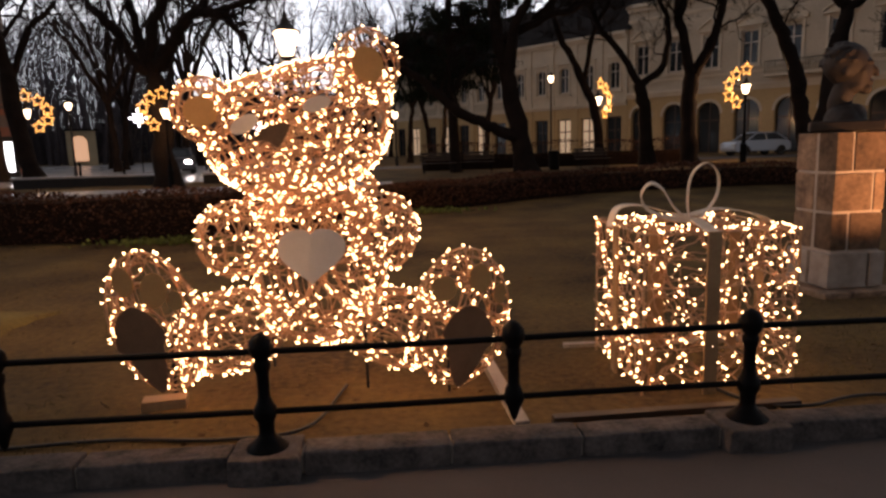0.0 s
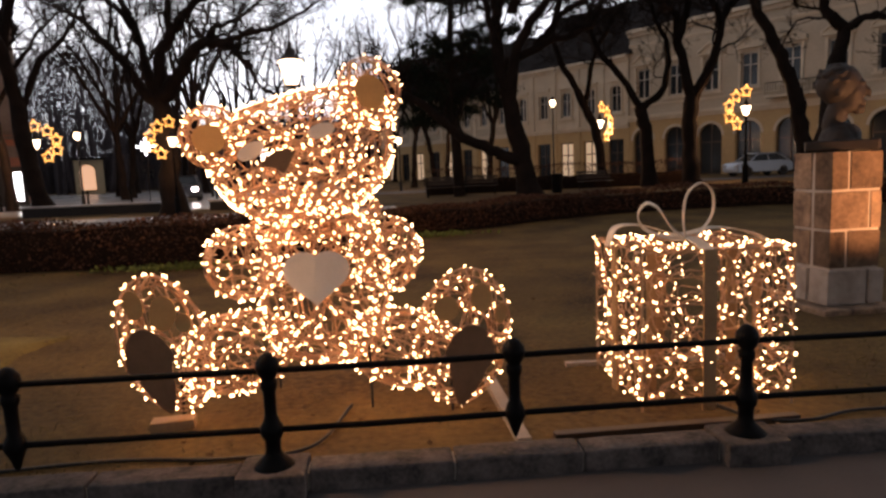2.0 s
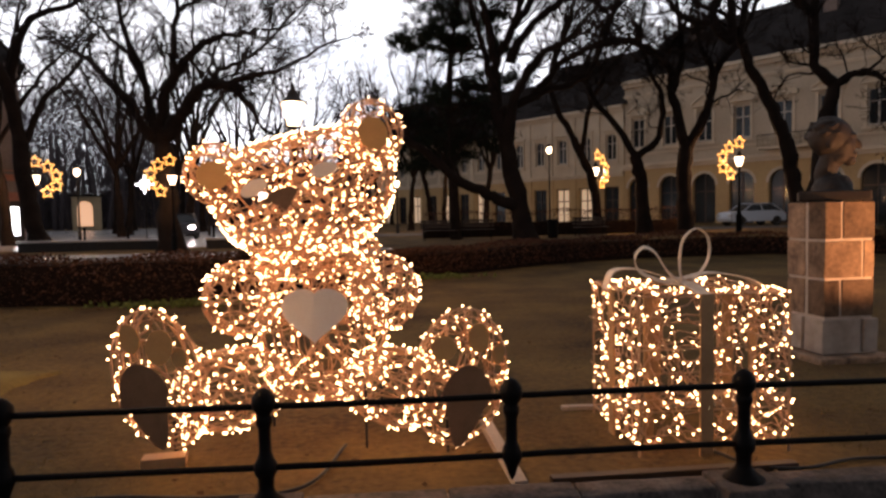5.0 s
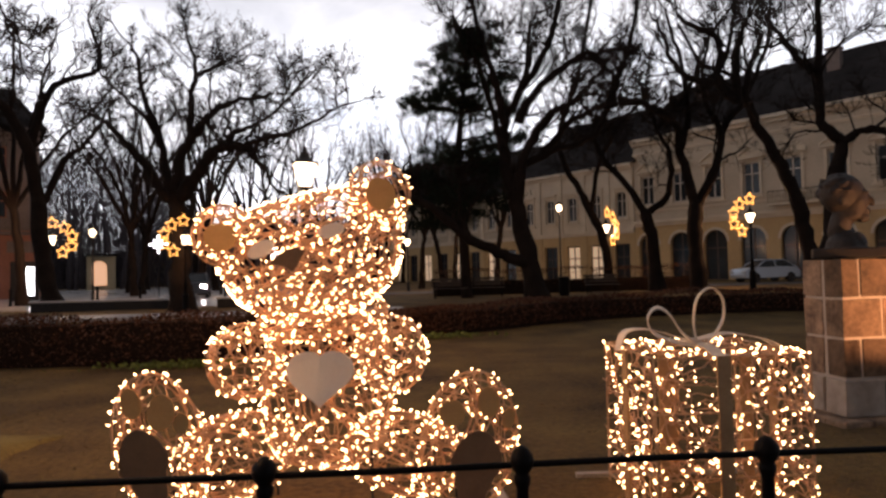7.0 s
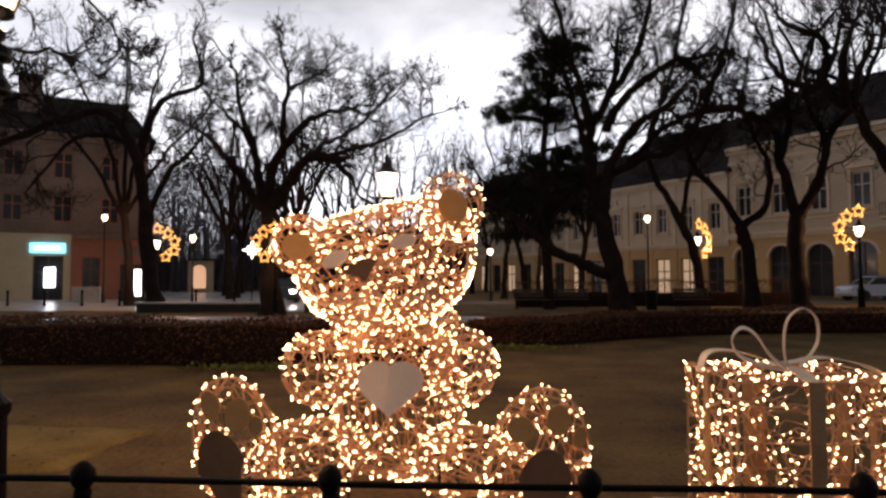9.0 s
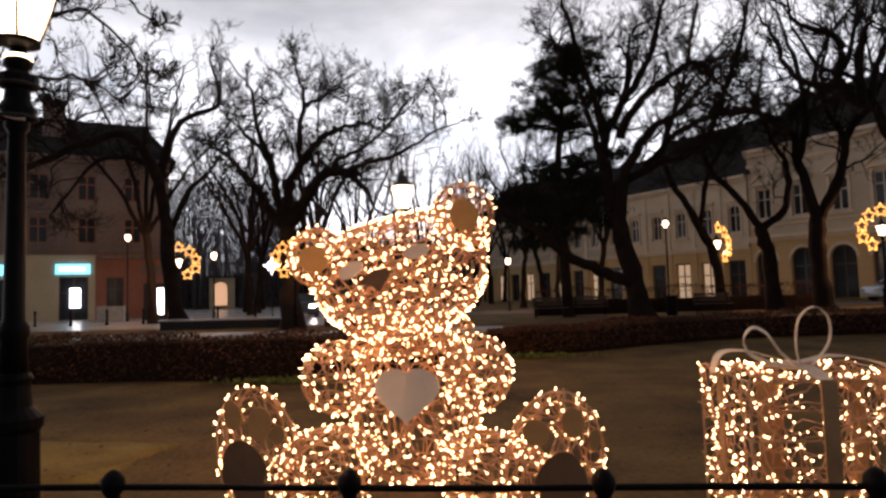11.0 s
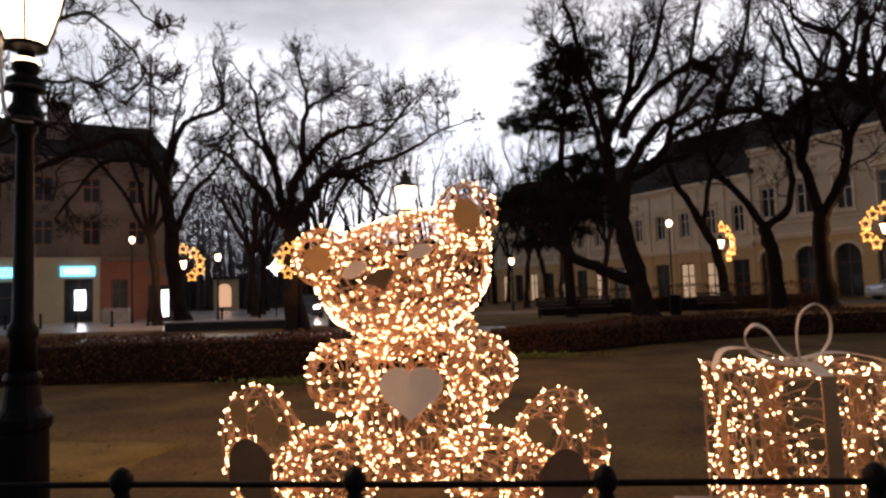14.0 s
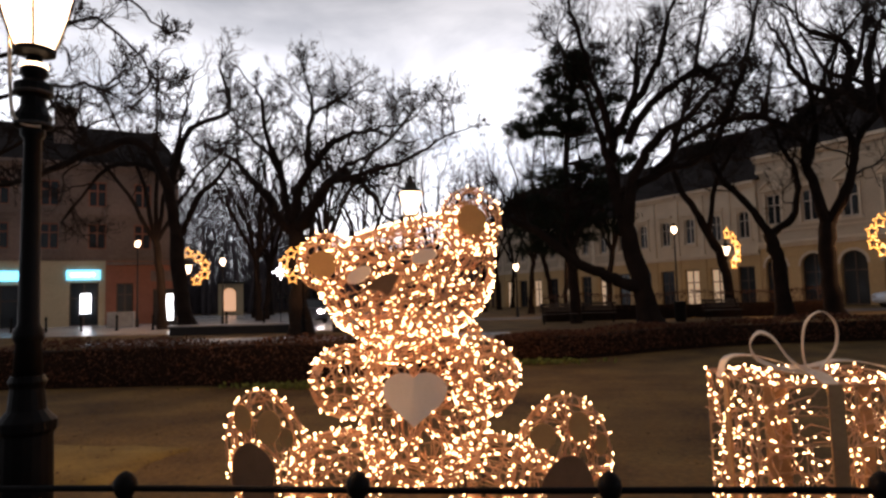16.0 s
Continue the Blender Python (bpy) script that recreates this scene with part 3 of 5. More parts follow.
def far_woods():
    """Rows of bare street trees and woods too far off to tell apart."""
    rng = np.random.default_rng(17)
    wd = thing("far_woods", "dark hazy line of bare woods closing the view", "trees", (0, 98, 0.45), kind="stuff")
    n = 85000
    x = rng.uniform(-110, 60, n)
    top = np.array([18.5 + 4.5 * noise.noise((q * 0.07, 2.0, 0)) + 3.5 * noise.noise((q * 0.31, 5.0, 0)) for q in x])
    top = top * np.where(x > -8, 0.62, np.clip((-29 - x) / 9, 0, 1) * 0.58 + 0.42)
    z = top * rng.uniform(0, 1, n) ** 1.25
    c = np.stack([x, rng.uniform(-8, 8, n), z], -1)
    up = frames_from_dirs(np.stack([rng.normal(size=n) * 0.5, rng.normal(size=n) * 0.3, np.ones(n)], -1))
    up = up * rng.uniform(0.6, 1.5, n)[:, None, None]
    me = scatter_mesh("twig_mass", c, [(-0.045, 0, 0), (0.045, 0, 0), (0.015, 0, 2.2)], [(0, 1, 2)], up, M_HAZYWOOD)
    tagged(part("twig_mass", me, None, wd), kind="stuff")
    t = Tubes()
    for _ in range(260):
        q = rng.uniform(-110, 60)
        h, ln = rng.uniform(7, 14), rng.normal() * 0.8
        y = rng.uniform(-14, 8)
        t.add([(q, y, -0.6), (q + ln * 0.4, y, h * 0.5), (q + ln, y, h)], [0.30, 0.22, 0.08], 5)
    tagged(part("trunk_mass", t.mesh("trunk_mass", M_HAZYWOOD), None, wd), kind="stuff")
    bm = bmesh.new()
    bmesh.ops.create_grid(bm, x_segments=150, y_segments=4, size=0.5, matrix=Matrix.LocRotScale((-25, 3, 2.2), Euler((radians(90), 0, 0)), (220, 5.4, 1)))
    for v in bm.verts:
        v.co.y += noise.noise((v.co.x * 0.2, v.co.z, 1)) * 2
        if v.co.z > 1:
            v.co.z += noise.noise((v.co.x * 0.35, 0, 4)) * 1.6
    tagged(part("undergrowth", bm, M_HAZYWOOD, wd), kind="stuff")


def frames_from_dirs(z):
    z = z / np.linalg.norm(z, axis=1)[:, None]
    x = np.cross(np.array([[0.0, 1.0, 0.0]]), z)
    x /= np.linalg.norm(x, axis=1)[:, None]
    return np.stack([x, np.cross(z, x), z], -1)


far_woods()


def pine():
    """A pine with two tiers of dense needle pads on spreading branches."""
    rng = np.random.default_rng(5)
    x0, y0 = 2.1, 30.0
    z0 = gz(y0)
    tr = thing("pine_tree", "dark dense pine with an uneven crown behind the lawn", "tree", (x0, y0, z0))
    t = Tubes()
    path = smooth_path([(0.2, 0, -0.1), (0.1, 0, 3), (0.0, 0.1, 6.5), (0.3, 0.1, 9.5), (0.75, 0, 12.4)])
    t.add(path, np.linspace(0.27, 0.05, len(path)), 9)
    part("trunk", t.mesh("trunk", M_BARK), None, tr)
    br, cen = Tubes(), []
    # middle of a tier, its half sizes, its number of pads
    for mid, half, n in (((0.6, 0, 10.2), (2.35, 1.9, 2.3), 66), ((-0.3, 0, 4.9), (2.3, 2.0, 2.0), 58), ((-1.4, 0, 8.8), (0.8, 0.7, 0.45), 9), ((1.9, 0, 7.0), (1.1, 1.2, 0.8), 9)):
        for _ in range(n):
            d = rng.normal(size=3)
            d *= rng.uniform(0.25, 1.2) ** 0.6 / np.linalg.norm(d)
            e = np.array(mid) + d * np.array(half)
            k = min(np.searchsorted(path[:, 2], e[2] - 0.5), len(path) - 1)
            b = path[k]
            br.add([b, (b + e) / 2 + np.array([0, 0, 0.12]), e], [0.05, 0.035, 0.014], 4)
            for _ in range(6):
                tuft = e + rng.normal(size=3) * np.array([0.42, 0.42, 0.15])
                cen.append(tuft + rng.normal(size=(rng.integers(25, 85), 3)) * np.array([0.15, 0.15, 0.08]))
    tagged(part("branchwork", br.mesh("branchwork", M_BARK), None, tr), kind="stuff")
    cen = np.concatenate(cen)
    me = scatter_mesh("crown", cen, [(-0.02, 0, 0), (0.02, 0, 0), (0.0, 0.0, 0.24)], [(0, 1, 2)], random_turns(len(cen), rng, (0.6, 1.3)), M_NEEDLE)
    tagged(part("crown", me, None, tr, "dark green pine needles"), kind="stuff")


def conifer(x, y, h, w, seed):
    rng = np.random.default_rng(seed)
    z0 = gz(y)
    tr = thing("conifer", "dark conifer standing behind the stone bust", "tree", (x, y, z0))
    t = Tubes()
    t.add([(0, 0, -0.1), (0, 0, h * 0.5), (0.1, 0, h)], [0.2, 0.14, 0.03], 8)
    part("trunk", t.mesh("trunk", M_BARK), None, tr)
    n = 900
    u = rng.uniform(0.06, 1, n)
    a = rng.uniform(0, 6.283, n)
    r = w * (1 - u) ** 0.8 * rng.uniform(0.35, 1.05, n)
    cen = np.stack([np.cos(a) * r, np.sin(a) * r, u * h + 0.2 - r * 0.15], -1)
    cen = np.repeat(cen, 30, axis=0)
    cen = cen + rng.normal(size=cen.shape) * 0.16
    me = scatter_mesh("crown", cen, [(-0.016, 0, 0), (0.016, 0, 0), (0, 0, 0.22)], [(0, 1, 2)], random_turns(len(cen), rng, (0.6, 1.3)), M_NEEDLE)
    tagged(part("crown", me, None, tr, "black-green needles"), kind="stuff")


pine()
conifer(15.8, 18.5, 8.5, 2.1, 8)


# ---- hedges ----
def hedge(label, line, h, w, seed, per=900):
    rng = np.random.default_rng(seed)
    p = smooth_path([(x, y, 0) for x, y in line], 8)
    hd = thing("hedge", label, "hedge", (p[0, 0], p[0, 1], gz(p[0, 1])))
    o = np.array([p[0, 0], p[0, 1], gz(p[0, 1])])
    d = np.gradient(p, axis=0)
    d /= np.linalg.norm(d, axis=1)[:, None]
    nrm = np.stack([-d[:, 1], d[:, 0], 0 * d[:, 0]], -1)
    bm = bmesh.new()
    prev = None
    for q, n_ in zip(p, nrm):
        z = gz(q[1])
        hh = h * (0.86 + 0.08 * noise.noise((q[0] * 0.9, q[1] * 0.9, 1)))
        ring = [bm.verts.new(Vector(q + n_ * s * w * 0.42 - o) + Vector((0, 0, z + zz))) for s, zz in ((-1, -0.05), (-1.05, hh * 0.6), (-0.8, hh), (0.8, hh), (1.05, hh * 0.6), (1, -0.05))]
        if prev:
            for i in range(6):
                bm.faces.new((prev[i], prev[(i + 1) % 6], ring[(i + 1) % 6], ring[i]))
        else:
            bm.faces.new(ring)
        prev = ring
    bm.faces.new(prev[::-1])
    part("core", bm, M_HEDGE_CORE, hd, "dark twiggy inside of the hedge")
    n = int(per * np.sum(np.linalg.norm(np.diff(p, axis=0), axis=1)))
    k = rng.integers(0, len(p) - 1, n)
    u = rng.uniform(size=(n, 1))
    base = p[k] * (1 - u) + p[k + 1] * u
    top = rng.uniform(size=n) < 0.4
    s = np.where(top, rng.uniform(-1, 1, n), np.sign(rng.uniform(-1, 1, n)) * rng.uniform(0.85, 1.12, n))
    z = np.where(top, rng.uniform(0.84, 1.06, n), rng.uniform(0.03, 0.98, n)) * h
    z = z * (1 + 0.10 * np.sin(base[:, 0] * 1.7) * np.cos(base[:, 0] * 0.63 + 1))
    c = base + nrm[k] * (s * w * 0.5)[:, None] - o
    c[:, 2] = z + np.array([gz(y) for y in base[:, 1]])
    me = scatter_mesh("leaves", c, [(0, -0.03, 0), (0.017, 0, 0.006), (0, 0.035, 0), (-0.017, 0, 0.006)], [(0, 1, 2, 3)], random_turns(n, rng, (0.7, 1.7)), M_HEDGE)
    tagged(part("leaves", me, None, hd, "russet and dull green hedge leaves"), kind="stuff")


hedge("clipped russet-brown hedge along the lawn", [(-17, 14.0), (-12, 14.1), (-8, 14.4), (-4.2, 14.0), (-3.0, 14.6), (-2.2, 16.4)], 0.92, 1.0, 1)
hedge("low russet hedge curving round the lawn's far side", [(-0.9, 17.6), (0.8, 18.0), (4, 19.6), (8, 20.6), (13, 20.4), (18, 19.0)], 0.62, 0.9, 2)


hedge("dark low hedge along the far side of the park", [(1.0, 32.6), (5, 33.3), (10, 33.8), (14.6, 33.5)], 0.8, 0.9, 4, 300)


def low_plants(label, x, y, w, d, n, seed):
    rng = np.random.default_rng(seed)
    pl = thing("ground_plants", label, "plants", (x, y, gz(y)))
    c = rng.normal(size=(n, 3)) * np.array([w / 2.2, d / 2.2, 0.03])
    c[:, 2] = np.abs(c[:, 2]) + 0.04
    me = scatter_mesh("leaves", c, [(0, -0.05, -0.01), (0.035, 0, 0.012), (0, 0.06, 0), (-0.035, 0, 0.012)], [(0, 1, 2, 3)], random_turns(n, rng, (0.6, 1.3)), M_GREEN)
    tagged(part("leaves", me, None, pl), kind="stuff")


low_plants("patch of low yellow-green plants before the hedge", -4.5, 13.35, 1.6, 0.35, 500, 1)
low_plants("patch of low yellow-green plants on the lawn edge", 0.1, 16.9, 1.3, 0.4, 350, 2)


# ---- street lamps ----
def lamp_light(parent, z, watts):
    """The light bulb inside a lantern."""
    lt = bpy.data.lights.new("lamp_bulb", "POINT")
    lt.energy, lt.color, lt.shadow_soft_size = watts, (1.0, 0.58, 0.27), 0.07
    ob = new("lamp_bulb", lt)
    ob.parent = parent
    ob.location = (0, 0, z)


def lantern_lamp(label, x, y, h, glassmat, rich=False, group="", watts=300, size=1.0):
    """A cast-iron post with a tapered glass lantern; h is the lantern's foot."""
    z0 = gz(y) if y > 4.5 else 0.0
    lamp = thing("street_lamp", label, "street lamp", (x, y, z0), group=group)
    lamp.scale = (size, size, size)
    h = (h - z0) / size
    n = 18 if rich else 10
    part("base", lathe([(0.20, -0.05), (0.20, 0.06), (0.175, 0.10), (0.165, 0.14), (0.155, 0.86), (0.175, 0.89), (0.178, 0.95), (0.15, 0.98), (0.115, 1.02), (0.10, 1.16), (0.115, 1.20), (0.10, 1.24)], n), M_IRON, lamp, smooth=False)
    part("pole", lathe([(0.09, 1.2), (0.075, 1.45), (0.092, 1.48), (0.092, 1.53), (0.066, 1.58), (0.052, h - 0.62), (0.075, h - 0.59), (0.075, h - 0.55), (0.05, h - 0.5), (0.045, h - 0.22),
                        (0.085, h - 0.17), (0.085, h - 0.13), (0.05, h - 0.08), (0.05, h - 0.02)], n), M_IRON, lamp, smooth=True)
    part("lantern_seat", lathe([(0.05, h - 0.04), (0.13, h - 0.018), (0.13, h + 0.012), (0.06, h + 0.014)], n), M_IRON, lamp)
    gl = part("glass", lathe([(0.11, h + 0.015), (0.19, h + 0.26), (0.235, h + 0.47)], 12), glassmat, lamp, "glowing frosted lantern glass", smooth=True)
    gl.visible_shadow = False
    lamp_light(lamp, h + 0.24, watts)
    part("cap", lathe([(0.255, h + 0.468), (0.275, h + 0.475), (0.272, h + 0.49), (0.20, h + 0.525), (0.14, h + 0.58), (0.10, h + 0.65), (0.085, h + 0.69), (0.095, h + 0.71), (0.06, h + 0.725), (0.05, h + 0.755)], n), M_IRON_DULL, lamp, smooth=False)
    part("finial", lathe([(0.05, h + 0.752), (0.062, h + 0.775), (0.05, h + 0.80), (0.022, h + 0.815), (0.034, h + 0.84), (0.022, h + 0.862), (0.005, h + 0.90)], n), M_IRON_DULL, lamp, smooth=True)
    if rich:
        # The ring borrows the glowing lantern material to look lit from above.
        part("socket", lathe([(0.055, h - 0.13), (0.085, h - 0.115), (0.085, h - 0.10), (0.06, h - 0.09)], 16), M_LANTERN if glassmat is M_LANTERN else M_IRON, lamp, "lit brass socket ring")
        for s in range(2):
            t = Tubes()
            t.add([(math.cos(q) * 0.115, math.sin(q) * 0.115, h - 0.30 - 0.22 * s) for q in np.linspace(0, 2 * math.pi, 22)], 0.012, 6)
            part("collar_ring", t.mesh("collar_ring", M_IRON_DULL), None, lamp)
        part("collar", lathe([(0.05, h - 0.56), (0.11, h - 0.53), (0.115, h - 0.46), (0.08, h - 0.40), (0.075, h - 0.33), (0.12, h - 0.29), (0.12, h - 0.24), (0.06, h - 0.2)], 16), M_IRON, lamp)
        t = Tubes()
        t.add(smooth_path([(-0.15, -0.05, h + 0.16), (-0.11, -0.09, h - 0.10), (-0.09, -0.10, h - 0.30), (-0.07, -0.10, h - 0.45), (0.0, -0.10, h - 0.53), (0.09, -0.04, h - 0.54)]), 0.011, 6)
        part("strap", t.mesh("strap", M_RIBBON), None, lamp, "pale cable strapped to the post")
    for i in range(4):
        a = i * math.pi / 2 + 0.6
        t = Tubes()
        c, s = math.cos(a), math.sin(a)
        t.add([(c * 0.12, s * 0.12, h), (c * 0.20, s * 0.20, h + 0.26), (c * 0.245, s * 0.245, h + 0.47), (c * 0.285, s * 0.285, h + 0.462), (c * 0.315, s * 0.315, h + 0.475), (c * 0.315, s * 0.315, h + 0.505), (c * 0.29, s * 0.29, h + 0.51)], 0.0085, 5)
        part("rib", t.mesh("rib", M_IRON), None, lamp)
    return lamp


lantern_lamp("black cast-iron park lamp with a glowing lantern by the fence", -3.672, 4.75, 3.44, M_LANTERN, True, watts=380)
lantern_lamp("black park lamp glowing above the bear's head", -2.53, 14.1, 3.44, M_LANTERN, True)


def star_points(r, inner=0.5):
    return [(math.sin(i * math.pi / 5) * (r if i % 2 == 0 else r * inner), math.cos(i * math.pi / 5) * (r if i % 2 == 0 else r * inner)) for i in range(10)]


def star_garland(x, y, z, side, turn, k=1.0):
    """Five amber star outlines in a crescent on a bracket."""
    g = thing("star_decoration", "crescent of five glowing amber star outlines on a lamp post", "light decoration", (x, y, z), turn, group="star decorations on lamp posts")
    br = Tubes()
    arc = [(side * cx * k, 0.0, cz * k) for cx, cz in ((0.08, 1.0), (0.70, 0.74), (1.10, 0.26), (1.08, -0.30), (0.62, -0.66))]
    for cx, _, cz in arc:
        t = Tubes()
        pts = star_points(0.34 * k)
        t.add([(cx + px, -0.05, cz + pz) for px, pz in pts + pts[:2]], 0.032 * k, 5)
        part("star", t.mesh("star", M_STAR), None, g)
    br.add(smooth_path(arc), 0.014, 5)
    part("bracket", br.mesh("bracket", M_IRON), None, g)
    arm = Tubes()
    arm.add([arc[2], (0, 0.03, 0.1)], 0.014, 5)
    part("arm", arm.mesh("arm", M_IRON), None, g)


for x, y, h, sd, tn, k, watts, size in ((-17.3, 33.0, 3.38, 1, 10, 0.86, 420, 0.9), (-8.32, 24.6, 2.85, -1, 38, 0.66, 90, 0.68), (10.38, 35.0, 3.5, 1, 42, 0.9, 420, 0.9), (15.9, 30.5, 3.62, -1, 10, 0.9, 420, 0.9)):
    lantern_lamp("black park lamp with a lit lantern and amber stars", x, y, h, M_FARLAMP, group="park lamps with stars", watts=watts, size=size)
    star_garland(x, y - 0.06, h + 0.2, sd, tn, k)


def globe_lamp(label, x, y, h, r=0.17):
    lamp = thing("street_lamp", label, "street lamp", (x, y, gz(y)), group="plain street lamps")
    h = h - gz(y)
    part("pole", lathe([(0.10, -0.05), (0.10, 0.5), (0.06, 0.6), (0.045, h - 0.25), (0.07, h - 0.2)], 9), M_IRON_DULL, lamp)
    part("glass", lathe([(0.06, h - 0.2), (r, h - 0.02), (r, h + 0.1), (r * 0.7, h + 0.2)], 10), M_FARLAMP, lamp, "glowing lamp glass", smooth=True).visible_shadow = False
    lamp_light(lamp, h, 130)
    part("cap", lathe([(r * 1.15, h + 0.2), (r * 0.6, h + 0.3), (0.02, h + 0.42)], 10), M_IRON_DULL, lamp)


for x, y, h in ((-24.3, 40.0, 5.75), (-18.6, 40.0, 4.4), (-0.2, 42.0, 3.55), (9.1, 40.0, 5.35), (-12.9, 46.0, 3.9), (5.0, 60.0, 4.6), (-10.0, 70.0, 4.2)):
    globe_lamp("slim street lamp with a lit head", x, y, h)


# ---- buildings ----
def wall_cells(bm, s0, s1, z0, z1, d0, d1, holes):
    """A wall between s0..s1, z0..z1 in one skin, with rectangular openings through it."""
    ss = sorted({s0, s1, *[h[0] for h in holes], *[h[1] for h in holes]})
    zs = sorted({z0, z1, *[h[2] for h in holes], *[h[3] for h in holes]})
    solid = {}
    for i, (a, b) in enumerate(zip(ss, ss[1:])):
        for k, (c, d) in enumerate(zip(zs, zs[1:])):
            ms, mz = (a + b) / 2, (c + d) / 2
            solid[i, k] = not any(h[0] < ms < h[1] and h[2] < mz < h[3] for h in holes)
    vs = {}

    def vert(i, k, f):
        if (i, k, f) not in vs:
            vs[i, k, f] = bm.verts.new((ss[i], d1 if f else d0, zs[k]))
        return vs[i, k, f]

    for (i, k), full in solid.items():
        if not full:
            continue
        bm.faces.new([vert(*q, 0) for q in ((i, k), (i + 1, k), (i + 1, k + 1), (i, k + 1))])
        bm.faces.new([vert(*q, 1) for q in ((i, k + 1), (i + 1, k + 1), (i + 1, k), (i, k))])
        for (ni, nk), p, q in (((i - 1, k), (i, k), (i, k + 1)), ((i + 1, k), (i + 1, k + 1), (i + 1, k)), ((i, k - 1), (i + 1, k), (i, k)), ((i, k + 1), (i, k + 1), (i + 1, k + 1))):
            if not solid.get((ni, nk), False):
                bm.faces.new((vert(*p, 0), vert(*q, 0), vert(*q, 1), vert(*p, 1)))


def window(parent, s, z0, w, h, pane=None, bars=(1, 2), frame_mat=None, depth=0.22):
    """A framed window set back in its opening; local x runs along the wall, -y faces out."""
    fm = frame_mat or M_FRAME
    bm = bmesh.new()
    f = 0.09
    xs = [-w / 2] + [-w / 2 + w * i / (bars[0] + 1) for i in range(1, bars[0] + 1)] + [w / 2]
    zr = [0, h * 0.64, h] if bars[1] > 1 else [0, h]
    lights = [(a + (f if i == 0 else 0.05), c - (f if i == len(xs) - 2 else 0.05), d + (f if k == 0 else 0.045), e - (f if k == len(zr) - 2 else 0.045))
              for i, (a, c) in enumerate(zip(xs, xs[1:])) for k, (d, e) in enumerate(zip(zr, zr[1:]))]
    wall_cells(bm, -w / 2, w / 2, 0, h, depth - 0.05, depth + 0.05, lights)
    win = part("window", bm, fm, parent, at=pose(s, 0, z0))
    part("pane", boxes((-w / 2 + 0.04, w / 2 - 0.04, depth + 0.0, depth + 0.02, 0.04, h - 0.04)), pane or M_PANE, win)
    return win


def arch_infill(bm, s, w, z0, z1, d0, d1, n=9):
    """Fills the corners of a rectangular opening to leave a round arch."""
    r = w / 2
    for sg in (-1, 1):
        pts = [(s + sg * r, z1)] + [(s + sg * r * math.cos(a), z0 + (z1 - z0) * math.sin(a)) for a in np.linspace(0, math.pi / 2, n)]
        fr = [bm.verts.new((x, d0, z)) for x, z in pts]
        bk = [bm.verts.new((x, d1, z)) for x, z in pts]
        bm.faces.new(fr)
        bm.faces.new(bk[::-1])
        for i in range(len(pts)):
            j = (i + 1) % len(pts)
            bm.faces.new((fr[i], fr[j], bk[j], bk[i]))


def pediment(s, z, w, h, d=0.28):
    bm = bmesh.new()
    for x0, x1, z0, z1 in ((-w / 2, w / 2, 0, 0.14),):
        box(bm, s + x0, s + x1, -d, 0, z + z0, z + z1)
    for sg in (-1, 1):
        a, b = Vector((s + sg * w / 2, 0, z + 0.14)), Vector((s, 0, z + h))
        q = []
        for y in (-d, 0):
            for p, dz in ((a, 0), (a, 0.16), (b, 0.16), (b, 0)):
                q.append(bm.verts.new((p.x, y, p.z + dz)))
        for f in ((0, 1, 2, 3), (7, 6, 5, 4), (0, 4, 5, 1), (1, 5, 6, 2), (2, 6, 7, 3), (3, 7, 4, 0)):
            bm.faces.new([q[i] for i in f])
    tri = [bm.verts.new((s - w / 2, -0.08, z + 0.14)), bm.verts.new((s + w / 2, -0.08, z + 0.14)), bm.verts.new((s, -0.08, z + h))]
    bm.faces.new(tri)
    return bm


def roof(parent, s0, s1, z, rise, depth, over=0.5):
    bm = bmesh.new()
    q = [bm.verts.new(p) for p in ((s0 - over, -over, z), (s1 + over, -over, z), (s1 + over, depth, z), (s0 - over, depth, z),
                                   (s0 + 1.5, depth * 0.45, z + rise), (s1 - 1.5, depth * 0.45, z + rise))]
    for f in ((0, 1, 5, 4), (1, 2, 5), (2, 3, 4, 5), (3, 0, 4), (3, 2, 1, 0)):
        bm.faces.new([q[i] for i in f])
    return part("roof", bm, M_ROOF, parent, "dark tiled roof")


def shell(parent, s0, s1, z1, depth):
    """Side and back walls, and behind the front a slab coloured as dark as unlit rooms."""
    part("back_wall", boxes((s0, s0 + 0.4, 0.45, depth, -0.6, z1), (s1 - 0.4, s1, 0.45, depth, -0.6, z1), (s0 + 0.4, s1 - 0.4, depth - 0.4, depth, -0.6, z1)), M_PLASTER, parent)
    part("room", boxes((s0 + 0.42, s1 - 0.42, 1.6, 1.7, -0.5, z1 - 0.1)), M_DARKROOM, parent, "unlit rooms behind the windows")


def cornice(parent, s0, s1, z, h, d, material=None):
    return part("cornice", boxes((s0, s1, -d * 0.5, -0.002, z, z + h * 0.5), (s0, s1, -d, -0.002, z + h * 0.5 + 0.003, z + h)), material or M_TRIM, parent)


